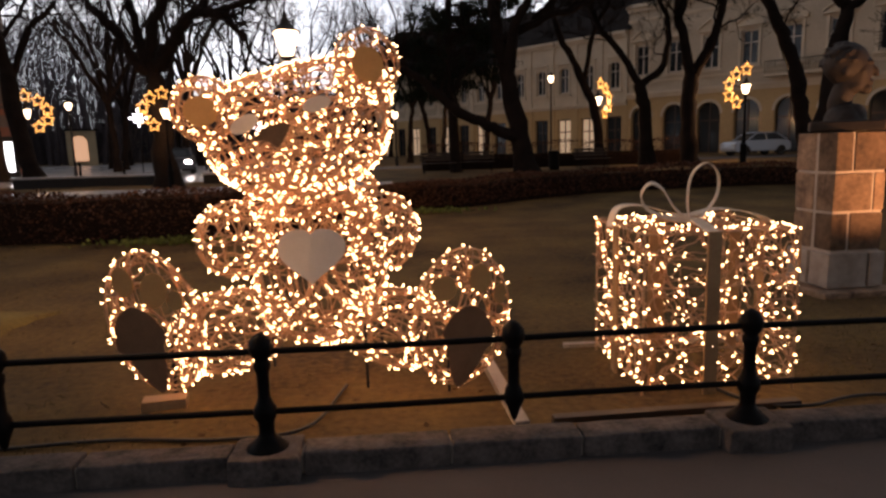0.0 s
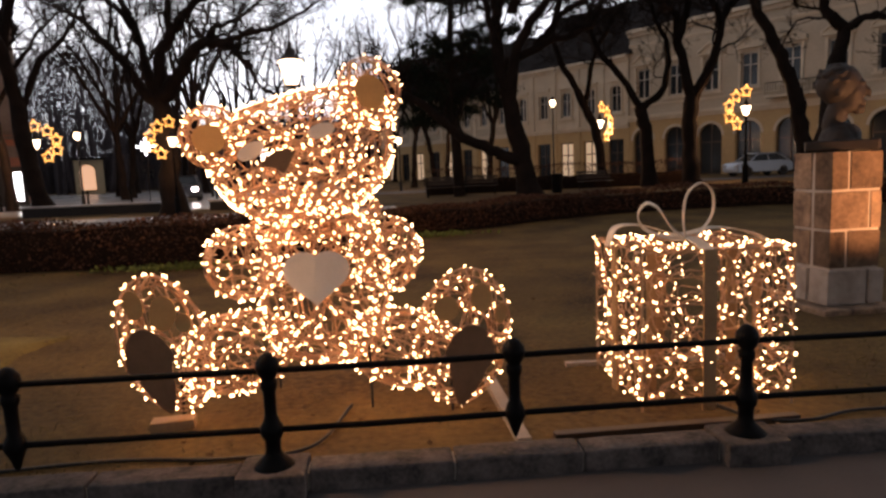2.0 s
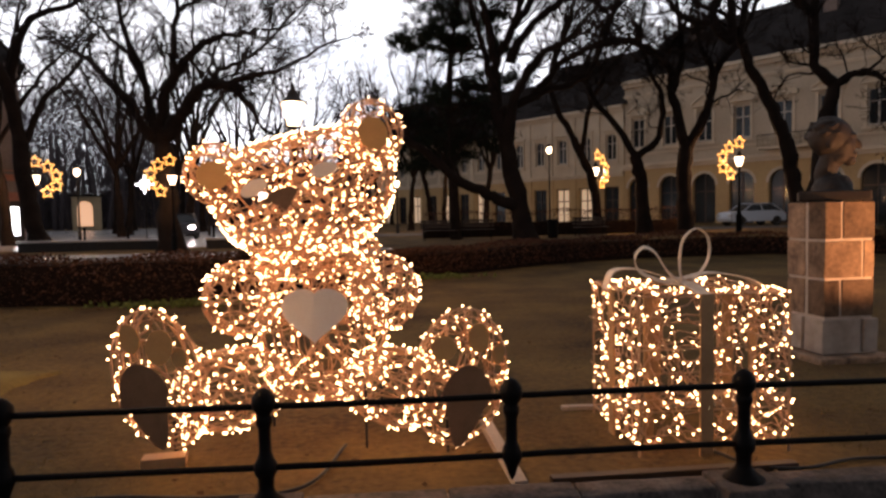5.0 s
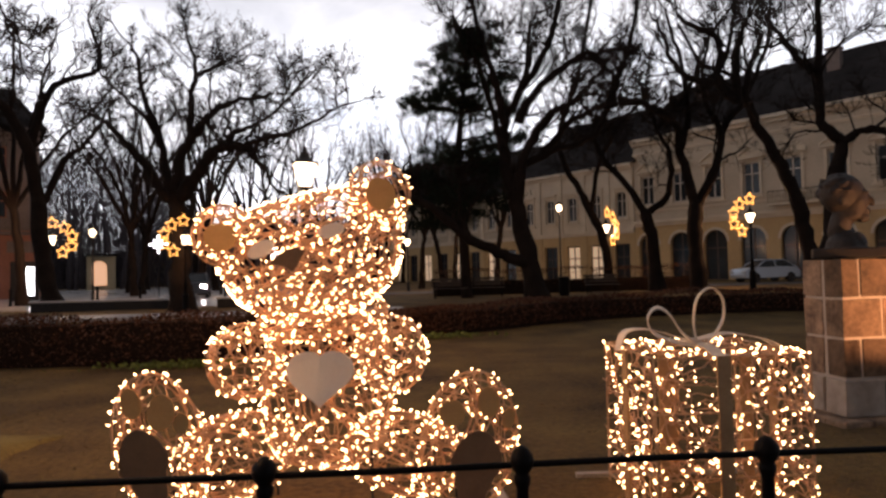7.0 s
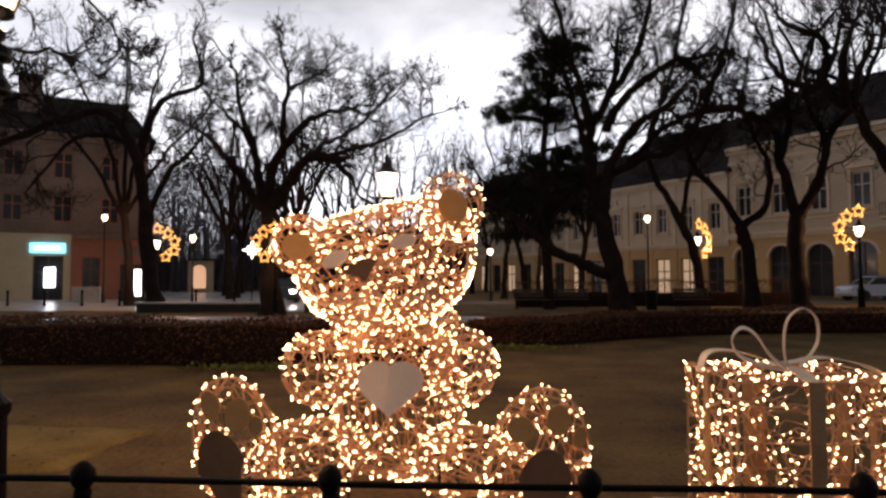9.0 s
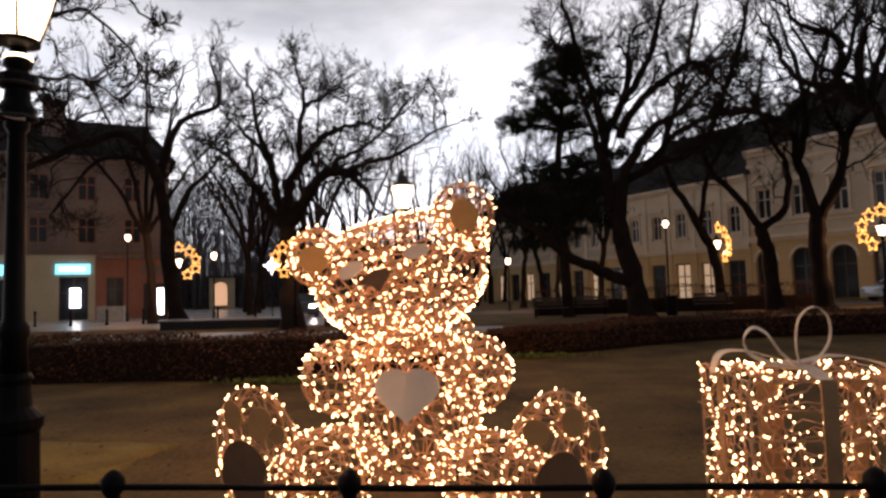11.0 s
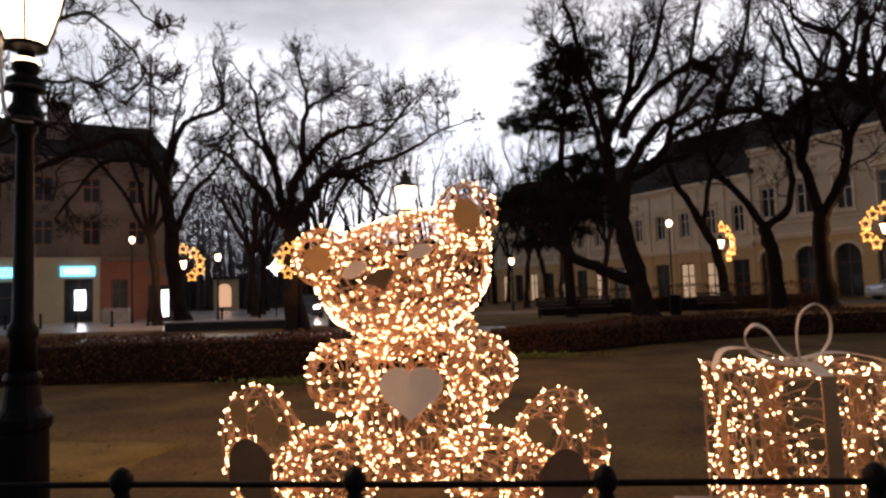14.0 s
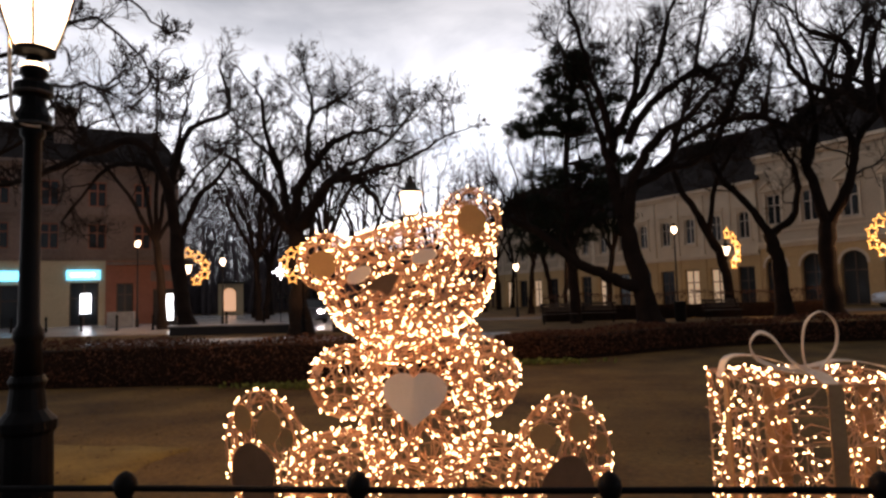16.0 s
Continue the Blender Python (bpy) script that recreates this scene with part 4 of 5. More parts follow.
def long_house():
    """The long two-storey house; its front runs off down the street."""
    z0 = 0.45
    hs = thing("house", "long cream classical house with pediments and arched shopfronts", "building", (26.5, 48.5, z0), -53.13)
    f = hs
    xs0, xs1 = -10.6, 38.0
    axes = [-9.3 + 2.98 * i for i in range(15)]
    up, gr = [], []
    for a in axes:
        up.append((a - 0.62, a + 0.62, 6.55, 9.0))
        gr.append((a - 0.95, a + 0.95, 0.0, 4.0))
    bm = bmesh.new()
    wall_cells(bm, xs0, xs1, 5.1, 12.1, 0, 0.45, up)
    part("wall", bm, M_PLASTER, f, "cream plaster upper wall")
    bm = bmesh.new()
    wall_cells(bm, xs0, xs1, -0.6, 5.1, -0.06, 0.45, gr)
    for a in axes:
        arch_infill(bm, a, 1.9, 3.05, 4.0, -0.06, 0.45)
    part("wall", bm, M_YELLOW, f, "ochre rusticated ground-floor wall")
    for k in range(9):
        z = 0.35 + 0.5 * k
        for a, b in zip([xs0] + [q + 1.02 for q in axes], [q - 1.02 for q in axes] + [xs1]):
            if b - a > 0.2 and (z < 4.2):
                part("course", boxes((a, b, -0.105, -0.063, z, z + 0.44), bevel=0.02), M_YELLOW, f)
    cornice(f, xs0, xs1, 4.65, 0.5, 0.34)
    cornice(f, xs0, xs1, 5.9, 0.16, 0.12)
    cornice(f, xs0, xs1, 10.9, 0.22, 0.16)
    cornice(f, xs0, xs1, 11.75, 0.55, 0.62)
    for i, a in enumerate(axes):
        window(f, a, 6.55, 1.24, 2.45)
        part("surround", boxes((a - 0.82, a - 0.63, -0.09, -0.002, 6.45, 9.2), (a + 0.63, a + 0.82, -0.09, -0.002, 6.45, 9.2), (a - 0.95, a + 0.95, -0.16, -0.002, 6.3, 6.44)), M_TRIM, f)
        part("pediment", pediment(a, 9.3, 2.1, 0.85), M_TRIM, f)
        window(f, a, 0.02, 1.86, 3.95, None, (1, 2), M_DARKWOOD, 0.26)
        part("arch_ring", arch_band(a, 0.95, 3.05, 0.95), M_TRIM, f)
    for a in (2.62, 5.63):
        part("balcony", boxes((a - 1.48, a + 1.48, -0.95, -0.07, 5.45, 5.62)), M_TRIM, f)
        t = Tubes()
        for k in range(17):
            x = a - 1.45 + 2.9 * k / 16
            t.add([(x, -0.9, 5.6), (x, -0.9, 6.5)], 0.018, 4)
        t.add([(a - 1.48, -0.9, 6.5), (a + 1.48, -0.9, 6.5)], 0.03, 5)
        part("railing", t.mesh("railing", M_IRON), None, f, "black iron balcony railing")
    shell(f, xs0, xs1, 12.0, 13)
    roof(f, xs0, xs1, 12.3, 5.4, 14)
    for a in (-6.5, 4.0, 16.0):
        part("chimney", boxes((a, a + 0.9, 3.6, 4.3, 14.2, 17.2), (a - 0.08, a + 0.98, 3.52, 4.38, 17.2, 17.35)), M_GREYPL, f)


def arch_band(s, r, z, rise, d=0.11, w=0.2, n=13):
    bm = bmesh.new()
    prev = None
    for a in np.linspace(0, math.pi, n):
        c, q = math.cos(a), math.sin(a)
        ring = [bm.verts.new(p) for p in ((s + c * r, -d, z + q * rise), (s + c * (r + w), -d, z + q * (rise + w)), (s + c * (r + w), -0.062, z + q * (rise + w)), (s + c * r, -0.062, z + q * rise))]
        if prev:
            for i in range(4):
                bm.faces.new((prev[i], prev[(i + 1) % 4], ring[(i + 1) % 4], ring[i]))
        prev = ring
    return bm


long_house()


def ochre_house(x, y, n, eave, label, lit=(), seed=1, upper=None):
    z0 = 0.45
    hs = thing("house", label, "building", (x, y, z0), -53.13)
    w = 2.75 * n
    xs0, xs1 = -w, -0.05
    axes = [-w + 2.75 * (i + 0.5) for i in range(n)]
    e = eave - z0
    up = [(a - 0.55, a + 0.55, 5.7, 8.0) for a in axes]
    gr = [(a - 0.8, a + 0.8, 0.0, 3.3) for a in axes]
    bm = bmesh.new()
    wall_cells(bm, xs0, xs1, 4.5, e, 0, 0.45, up)
    for a in axes:
        arch_infill(bm, a, 1.1, 7.45, 8.0, 0, 0.45)
    part("wall", bm, upper or M_TRIM, hs, "pale upper wall")
    bm = bmesh.new()
    wall_cells(bm, xs0, xs1, -0.6, 4.5, -0.04, 0.45, gr)
    part("wall", bm, M_YELLOW, hs, "ochre ground-floor wall")
    cornice(hs, xs0, xs1, 4.2, 0.4, 0.25)
    cornice(hs, xs0, xs1, e - 0.5, 0.5, 0.45)
    for i, a in enumerate(axes):
        window(hs, a, 5.7, 1.1, 2.3)
        part("surround", boxes((a - 0.74, a - 0.56, -0.1, -0.002, 5.6, 8.1), (a + 0.56, a + 0.74, -0.1, -0.002, 5.6, 8.1), (a - 0.85, a + 0.85, -0.18, -0.002, 5.4, 5.58), (a - 0.85, a + 0.85, -0.2, -0.002, 8.3, 8.5)), M_TRIM, hs)
        window(hs, a, 0.02, 1.56, 3.25, M_LIT if i in lit else None, (1, 2), M_DARKWOOD, 0.24)
    for i in range(n + 1):
        a = xs0 + 2.75 * i
        a0, a1 = max(a - 0.2, xs0), min(a + 0.2, xs1)
        part("pilaster", boxes((a0, a1, -0.13, -0.002, 4.95, e - 0.95), (a0 - 0.06, a1 + 0.06, -0.18, -0.002, 4.62, 4.94), (a0 - 0.06, a1 + 0.06, -0.18, -0.002, e - 0.94, e - 0.52)), M_TRIM, hs, "pale stucco pilaster")
        part("pier", boxes((a0 - 0.1, a1 + 0.1, -0.14, -0.042, -0.5, 4.18), bevel=0.02), M_YELLOW, hs, "ochre pier between the shop windows")
    shell(hs, xs0, xs1, e, 12)
    roof(hs, xs0, xs1, e, 6.0, 13, 0.4)


ochre_house(20.1, 57.0, 5, 10.9, "ochre and cream house with lit shop windows", (2, 3))
ochre_house(11.8, 68.0, 5, 9.6, "paler house further down the street", (1, 3), 2, M_PLASTER)
ochre_house(3.4, 79.3, 5, 10.4, "far plain house at the end of the street", (0, 2, 4), 3, M_PLASTER)


def corner_house():
    z0 = 0.42
    yaw = math.degrees(math.atan2(4.5, 7))
    hs = thing("house", "three-storey brown-grey corner house with lit shops", "building", (-33.5, 45.0, z0), yaw)
    a0, a1 = -22.0, 8.2
    axes = [-19.2 + 3.1 * i for i in range(9)]
    up = [(a - 0.6, a + 0.6, z, z + 1.9) for a in axes for z in (5.75, 8.95)]
    bm = bmesh.new()
    wall_cells(bm, a0, a1, 4.85, 12.2, 0, 0.45, up)
    part("wall", bm, M_GREYPL, hs, "soot-stained brown plaster upper wall")
    doors = [(0.75, 2.65, 0, 3.25), (3.85, 5.0, 0.75, 3.15), (-4.6, -2.4, 0.0, 3.1), (-9.5, -7.2, 0.5, 3.1), (-15, -12.6, 0.5, 3.1)]
    bm = bmesh.new()
    wall_cells(bm, a0, 3.1, -0.6, 4.85, -0.05, 0.45, [d for d in doors if d[0] < 3])
    part("wall", bm, M_PALEYEL, hs, "pale yellow shopfront wall")
    bm = bmesh.new()
    wall_cells(bm, 3.1, a1, -0.6, 4.85, -0.07, 0.45, [d for d in doors if d[0] > 3])
    part("wall", bm, M_BRICKRED, hs, "brick-red shopfront wall")
    for d in doors:
        window(hs, (d[0] + d[1]) / 2, d[2] + 0.01, d[1] - d[0] - 0.02, d[3] - d[2] - 0.02, None, (1, 2), M_DARKWOOD, 0.25)
    part("lightbox", boxes((1.45, 2.15, 0.05, 0.13, 0.95, 2.4)), M_LITWHITE, hs, "glowing white poster in the shop door")
    sg = part("shop_sign", boxes((0.55, 2.75, -0.22, -0.06, 3.45, 4.15), bevel=0.02), M_LITBLUE, hs, "glowing blue shop sign")
    part("lettering", boxes(*[(0.85 + 0.27 * k, 1.02 + 0.27 * k, -0.232, -0.222, 3.68, 3.92) for k in range(6)]), M_LITWHITE, sg, "pale bars of unreadable writing")
    sg = part("shop_sign", boxes((-4.8, -2.4, -0.22, -0.06, 3.4, 4.1), bevel=0.02), M_LITBLUE, hs, "glowing blue shop sign")
    part("awning", boxes((3.2, 8.1, -0.7, -0.08, 4.55, 4.75)), M_GREYPL, hs, "flat grey canopy over the shop")
    part("sign_panel", boxes((6.2, 7.9, -0.16, -0.075, 3.3, 4.1)), M_GREYPL, hs)
    cornice(hs, a0, a1, 4.86, 0.4, 0.3, M_GREYPL)
    cornice(hs, a0, a1, 8.15, 0.28, 0.2, M_GREYPL)
    cornice(hs, a0, a1, 11.7, 0.5, 0.55, M_GREYPL)
    for a in axes:
        for z in (5.75, 8.95):
            window(hs, a, z, 1.2, 1.9, None, (1, 2), M_BRICKRED)
            part("surround", boxes((a - 0.8, a - 0.61, -0.08, -0.002, z - 0.1, z + 2.1), (a + 0.61, a + 0.8, -0.08, -0.002, z - 0.1, z + 2.1), (a - 0.9, a + 0.9, -0.18, -0.002, z + 2.12, z + 2.3)), M_GREYPL, hs)
    shell(hs, a0, a1, 12.1, 12)
    roof(hs, a0, a1, 12.2, 4.2, 13)
    part("chimney", boxes((-0.6, 0.9, 2.5, 3.4, 13.4, 17.0), (-0.7, 1.0, 2.4, 3.5, 17.0, 17.15)), M_GREYPL, hs)
    part("chimney", boxes((-9.0, -7.8, 2.5, 3.4, 13.4, 17.0)), M_GREYPL, hs)


corner_house()


def far_house(x, y, w, h, yaw, label, lit):
    hs = thing("house", label, "building", (x, y, 0.45), yaw)
    axes = [1.4 + 2.8 * i for i in range(int(w / 2.8))]
    holes = [(a - 0.6, a + 0.6, z, z + 1.8) for a in axes for z in np.arange(1.0, h - 2.4, 3.4)]
    bm = bmesh.new()
    wall_cells(bm, 0, w, -0.6, h, 0, 0.4, holes)
    part("wall", bm, M_GREYPL, hs)
    for i, hl in enumerate(holes):
        window(hs, (hl[0] + hl[1]) / 2, hl[2], 1.2, 1.8, M_LIT if i in lit else None)
    shell(hs, 0, w, h, 10)
    roof(hs, 0, w, h, 2.6, 11)


far_house(-38, 92, 17, 5, 8, "far brown house closing the street", ())
far_house(-20, 104, 20, 4.8, 0, "far dark house behind the trees", (4,))


def kiosk(x, y, yaw):
    """A tall street kiosk with a lit arched front and a flat projecting roof."""
    k = thing("kiosk", "small street kiosk with a warm lit arched front", "kiosk", (x, y, 0.45), yaw)
    bm = bmesh.new()
    wall_cells(bm, -1.5, 1.5, -0.1, 3.9, -0.9, -0.8, [(-1.0, 0.6, 0.5, 3.4)])
    arch_infill(bm, -0.2, 1.6, 2.6, 3.4, -0.9, -0.8)
    part("front", bm, M_PALEYEL, k, "pale kiosk front with an arched opening")
    part("body", boxes((-1.5, -1.4, -0.8, 0.9, -0.1, 3.9), (1.4, 1.5, -0.8, 0.9, -0.1, 3.9), (-1.4, 1.4, 0.8, 0.9, -0.1, 3.9)), M_PALEYEL, k)
    part("lit_panel", boxes((-1.35, 1.35, 0.3, 0.34, 0.05, 3.8)), M_KIOSK, k, "glowing warm inside of the kiosk")
    part("counter", boxes((-1.05, 0.65, -1.15, -0.91, 0.45, 0.5)), M_PLANK, k)
    part("roof", boxes((-1.8, 1.8, -1.4, 1.1, 3.903, 4.15), bevel=0.03), M_IRON_DULL, k)


kiosk(-36.0, 80.0, 24)


# ---- cars ----
def car(label, x, y, yaw, paint, lights=False):
    z0 = gz(y) + 0.012
    c = thing("car", label, "car", (x, y, z0), yaw)
    bm = bmesh.new()
    prof = [(-2.02, 0.28), (-2.08, 0.55), (-2.0, 0.86), (-1.1, 0.97), (1.05, 1.0), (1.85, 0.95), (2.02, 0.72), (2.02, 0.3)]
    L = [bm.verts.new((px, -0.82 + (0.03 if pz > 0.8 else 0), pz)) for px, pz in prof]
    R = [bm.verts.new((px, 0.82 - (0.03 if pz > 0.8 else 0), pz)) for px, pz in prof]
    bm.faces.new(L)
    bm.faces.new(R[::-1])
    for i in range(len(prof)):
        j = (i + 1) % len(prof)
        bm.faces.new((L[j], L[i], R[i], R[j]))
    bmesh.ops.bevel(bm, geom=list(bm.edges), offset=0.06, segments=2, affect="EDGES")
    part("body", bm, paint, c, smooth=False)
    bm = bmesh.new()
    pr = [(-1.15, 0.95), (-0.45, 1.40), (0.95, 1.44), (1.72, 0.98)]
    L = [bm.verts.new((px, -0.76 if pz < 1.2 else -0.58, pz)) for px, pz in pr]
    R = [bm.verts.new((px, 0.76 if pz < 1.2 else 0.58, pz)) for px, pz in pr]
    bm.faces.new(L)
    bm.faces.new(R[::-1])
    for i in range(4):
        j = (i + 1) % 4
        bm.faces.new((L[j], L[i], R[i], R[j]))
    bmesh.ops.bevel(bm, geom=list(bm.edges), offset=0.05, segments=2, affect="EDGES")
    part("cabin", bm, M_CARGLASS, c, "dark car windows")
    t = Tubes()
    for sy in (-1, 1):
        t.add([(-1.12, sy * 0.75, 0.97), (-0.45, sy * 0.60, 1.41), (0.95, sy * 0.60, 1.45), (1.70, sy * 0.75, 0.99)], 0.045, 6)
        t.add([(0.22, sy * 0.775, 0.97), (0.2, sy * 0.605, 1.42)], 0.04, 5)
    part("pillars", t.mesh("pillars", paint), None, c)
    part("roof", boxes((-0.45, 0.97, -0.58, 0.58, 1.41, 1.47), bevel=0.025), paint, c)
    for wx in (-1.3, 1.28):
        for sy in (-0.74, 0.74):
            wl = part("wheel", lathe([(0.2, -0.1), (0.31, -0.1), (0.325, -0.05), (0.325, 0.05), (0.31, 0.1), (0.2, 0.1)], 18), M_TYRE, c, "", at=pose(wx, sy, 0.313, 90))
            part("rim", lathe([(0.19, -0.09), (0.205, -0.105), (0.205, 0.105), (0.19, 0.09)], 14), M_RIM, wl)
    for sy in (-0.58, 0.58):
        part("headlight", boxes((-2.10, -1.98, sy - 0.17, sy + 0.17, 0.60, 0.76), bevel=0.03), M_HEADLIGHT if lights else M_RIM, c)
        part("tail_light", boxes((1.95, 2.045, sy - 0.13, sy + 0.13, 0.66, 0.86), bevel=0.02), M_TAIL, c)


car("silver-blue hatchback parked before the long house", 23.1, 41.9, 8, M_SILVERBLUE)
car("dark car with glowing headlights on the street", -12.9, 40.4, 104, M_DARKCAR, True)


# ---- park furniture ----
def bench(x, y, yaw):
    b = thing("bench", "dark slatted park bench beside the path", "bench", (x, y, gz(y)), yaw, group="park benches")
    for k in range(3):
        part("seat_slat", boxes((-0.8, 0.8, -0.22 + 0.15 * k, -0.1 + 0.15 * k, 0.42, 0.455), bevel=0.008), M_DARKWOOD, b)
    for k in range(3):
        part("back_slat", boxes((-0.8, 0.8, 0.25 + 0.025 * k, 0.285 + 0.025 * k, 0.54 + 0.13 * k, 0.64 + 0.13 * k), bevel=0.008), M_DARKWOOD, b)
    for sx in (-0.65, 0.65):
        t = Tubes()
        t.add([(sx, -0.24, -0.02), (sx, -0.2, 0.2), (sx, -0.18, 0.405), (sx, 0.2, 0.405), (sx, 0.31, 0.9)], 0.025, 6)
        t.add([(sx, 0.28, -0.02), (sx, 0.22, 0.405)], 0.025, 6)
        part("frame", t.mesh("frame", M_IRON), None, b)


for x, y, a in ((1.5, 29.6, 4), (3.3, 30.4, -6), (8.6, 30.2, 3)):
    bench(x, y, a)


def litter_bin(x, y):
    b = thing("litter_bin", "dark round litter bin by the path", "bin", (x, y, gz(y)))
    part("body", lathe([(0.2, -0.02), (0.24, 0.1), (0.25, 0.8), (0.22, 0.82)], 14), M_IRON, b)
    part("rim", lathe([(0.265, 0.8), (0.265, 0.85), (0.2, 0.86)], 14), M_IRON, b)


litter_bin(6.6, 29.4)


def low_wall(x0, x1, y):
    w = thing("low_wall", "low dark stone border beside the street", "wall", (x0, y, gz(y)))
    part("body", boxes((0, x1 - x0, -0.2, 0.2, -0.1, 0.34), bevel=0.02), M_IRON_DULL, w)
    part("coping", boxes((-0.05, x1 - x0 + 0.05, -0.25, 0.25, 0.343, 0.42), bevel=0.015), M_PAVING, w)


low_wall(-15.2, -9.9, 27.6)
low_wall(-7.9, -5.0, 27.2)


def bollard(x, y):
    b = thing("bollard", "short black bollard at the street's edge", "bollard", (x, y, gz(y)), group="bollards along the street")
    part("shaft", lathe([(0.09, -0.02), (0.09, 0.08), (0.06, 0.12), (0.055, 0.7), (0.075, 0.73)], 10), M_IRON, b)
    part("knob", lathe([(0.075, 0.73), (0.08, 0.78), (0.05, 0.85), (0.01, 0.87)], 10), M_IRON, b)


for k in range(12):
    bollard(-28.5 + 2.1 * k, 34.6)


def advert_pillar(x, y):
    a = thing("advertising_pillar", "dark advertising stand with a glowing white panel", "sign", (x, y, gz(y)), 20)
    part("body", boxes((-0.75, 0.75, -0.14, 0.14, -0.03, 2.45), bevel=0.03), M_IRON_DULL, a)
    part("panel", boxes((0.10, 0.52, -0.165, -0.143, 0.35, 2.1)), M_LITWHITE, a, "glowing white poster panel")


advert_pillar(-23.75, 42.4)


def utility_box(x, y):
    u = thing("utility_box", "pale grey cabinet on the pavement", "cabinet", (x, y, gz(y)), 18)
    part("body", boxes((-0.8, 0.8, -0.25, 0.25, 0.0, 1.0), bevel=0.02), M_BINWHITE, u)
    part("door", boxes((-0.72, -0.02, -0.275, -0.253, 0.1, 0.92)), M_BINWHITE, u)
    part("door", boxes((0.02, 0.72, -0.275, -0.253, 0.1, 0.92)), M_BINWHITE, u)


utility_box(-25.9, 40.8)


def street_star(x, y, z):
    s = thing("street_light_star", "cold white light star hung over the street", "light decoration", (x, y, gz(y)))
    t = Tubes()
    for k in range(4):
        a = k * math.pi / 4
        ln = 0.55 if k % 2 == 0 else 0.36
        t.add([(math.cos(a) * ln, 0, z + math.sin(a) * ln), (-math.cos(a) * ln, 0, z - math.sin(a) * ln)], 0.035, 4)
    part("rays", t.mesh("rays", M_COLDLAMP), None, s)
    t = Tubes()
    t.add([(0, 0.03, -0.5), (0, 0.03, z + 0.6)], 0.03, 5)
    part("pole", t.mesh("pole", M_IRON), None, s)


for x, y, z in ((-15.4, 41.5, 3.3), (-18.3, 55, 2.7), (-12.0, 60.0, 3.2)):
    street_star(x, y, z)


# ---- stone pedestal and bust ----
def pedestal():
    p = thing("pedestal", "square sandstone block pedestal with pale mortar joints", "pedestal", (4.24, 7.66, 0.0), 4)
    rng = random.Random(2)
    part("core", boxes((-0.283, 0.283, -0.283, 0.283, -0.05, 1.70)), M_MORTAR, p, "pale mortar")
    part("plinth", boxes((-0.46, 0.46, -0.46, 0.46, -0.06, 0.05), bevel=0.02), M_STONE, p)
    zs = [0.055, 0.45, 0.87, 1.29, 1.715]
    for k, (a, b) in enumerate(zip(zs, zs[1:])):
        w = 0.345 if k == 0 else 0.31
        c = [-w, (0.14, -0.10, 0.16, -0.09)[k], w]
        for y0, y1 in ((-w, -0.02), (0.0, w)):
            cut = c[1] if y0 < 0 else -c[1]
            for x0, x1 in ((-w, cut), (cut, w)):
                bm = bmesh.new()
                j = 0.013
                box(bm, x0 + j, x1 - j, y0 + j + rng.uniform(-0.006, 0.006), y1 - j, a + j, b - j, 0.016)
                for v in bm.verts:
                    v.co += noise.noise_vector(v.co * 6) * 0.008
                part("stone", bm, M_PALESTONE if k == 0 else M_STONE, p)


pedestal()


def bust():
    """A bronze head and shoulders in one plain mesh, turned to its side."""
    rng = random.Random(8)
    bm = bmesh.new()
    forms = [((-0.03, 0, 0.65), (0.20, 0.17, 0.20), 0), ((0.06, 0, 0.56), (0.135, 0.12, 0.20), 8), ((0.155, 0, 0.645), (0.05, 0.095, 0.028), 0), ((0.212, 0, 0.565), (0.03, 0.026, 0.068), -22),
             ((0.175, 0, 0.475), (0.038, 0.055, 0.016), 0), ((0.172, 0, 0.447), (0.036, 0.05, 0.017), 0), ((0.145, 0, 0.395), (0.055, 0.06, 0.045), 0), ((0.05, 0, 0.43), (0.11, 0.108, 0.07), -18),
             ((0.10, 0.085, 0.56), (0.05, 0.035, 0.05), 0), ((0.10, -0.085, 0.56), (0.05, 0.035, 0.05), 0), ((-0.03, 0.15, 0.565), (0.03, 0.02, 0.05), 0), ((-0.03, -0.15, 0.565), (0.03, 0.02, 0.05), 0),
             ((-0.05, 0, 0.33), (0.105, 0.105, 0.22), 14), ((-0.02, 0, 0.12), (0.17, 0.24, 0.15), 0), ((0.06, 0, 0.15), (0.12, 0.17, 0.12), 0)]
    for _ in range(46):
        a, u = rng.uniform(1.3, 4.98), rng.uniform(-0.15, 1.0)
        w = math.sqrt(max(0.0, 1 - u * u))
        forms.append(((-0.035 + 0.185 * w * math.cos(a), 0.16 * w * math.sin(a), 0.65 + 0.19 * u), (rng.uniform(0.035, 0.055), rng.uniform(0.025, 0.04), rng.uniform(0.015, 0.026)), rng.uniform(-40, 40)))
    for c, r, rot in forms:
        bmesh.ops.create_icosphere(bm, subdivisions=3, radius=1, matrix=Matrix.LocRotScale(c, Euler((0, radians(rot), 0)), r))
    box(bm, -0.31, 0.31, -0.31, 0.31, 0.0, 0.10)
    for v in bm.verts:
        if v.co.z > 0.13:
            v.co += noise.noise_vector(v.co * 14) * 0.009
    ob = part("bust", bm, M_BRONZE, None, smooth=True)
    ob.matrix_basis = pose(4.28, 7.68, 1.712, 0, 0, -32)
    ob.scale = (1.10, 1.08, 1.10)
    md = ob.modifiers.new("skin", "REMESH")
    md.mode, md.voxel_size, md.use_smooth_shade = "VOXEL", 0.012, True
    tagged(ob, "dark bronze portrait bust on the stone pedestal", "statue")


bust()


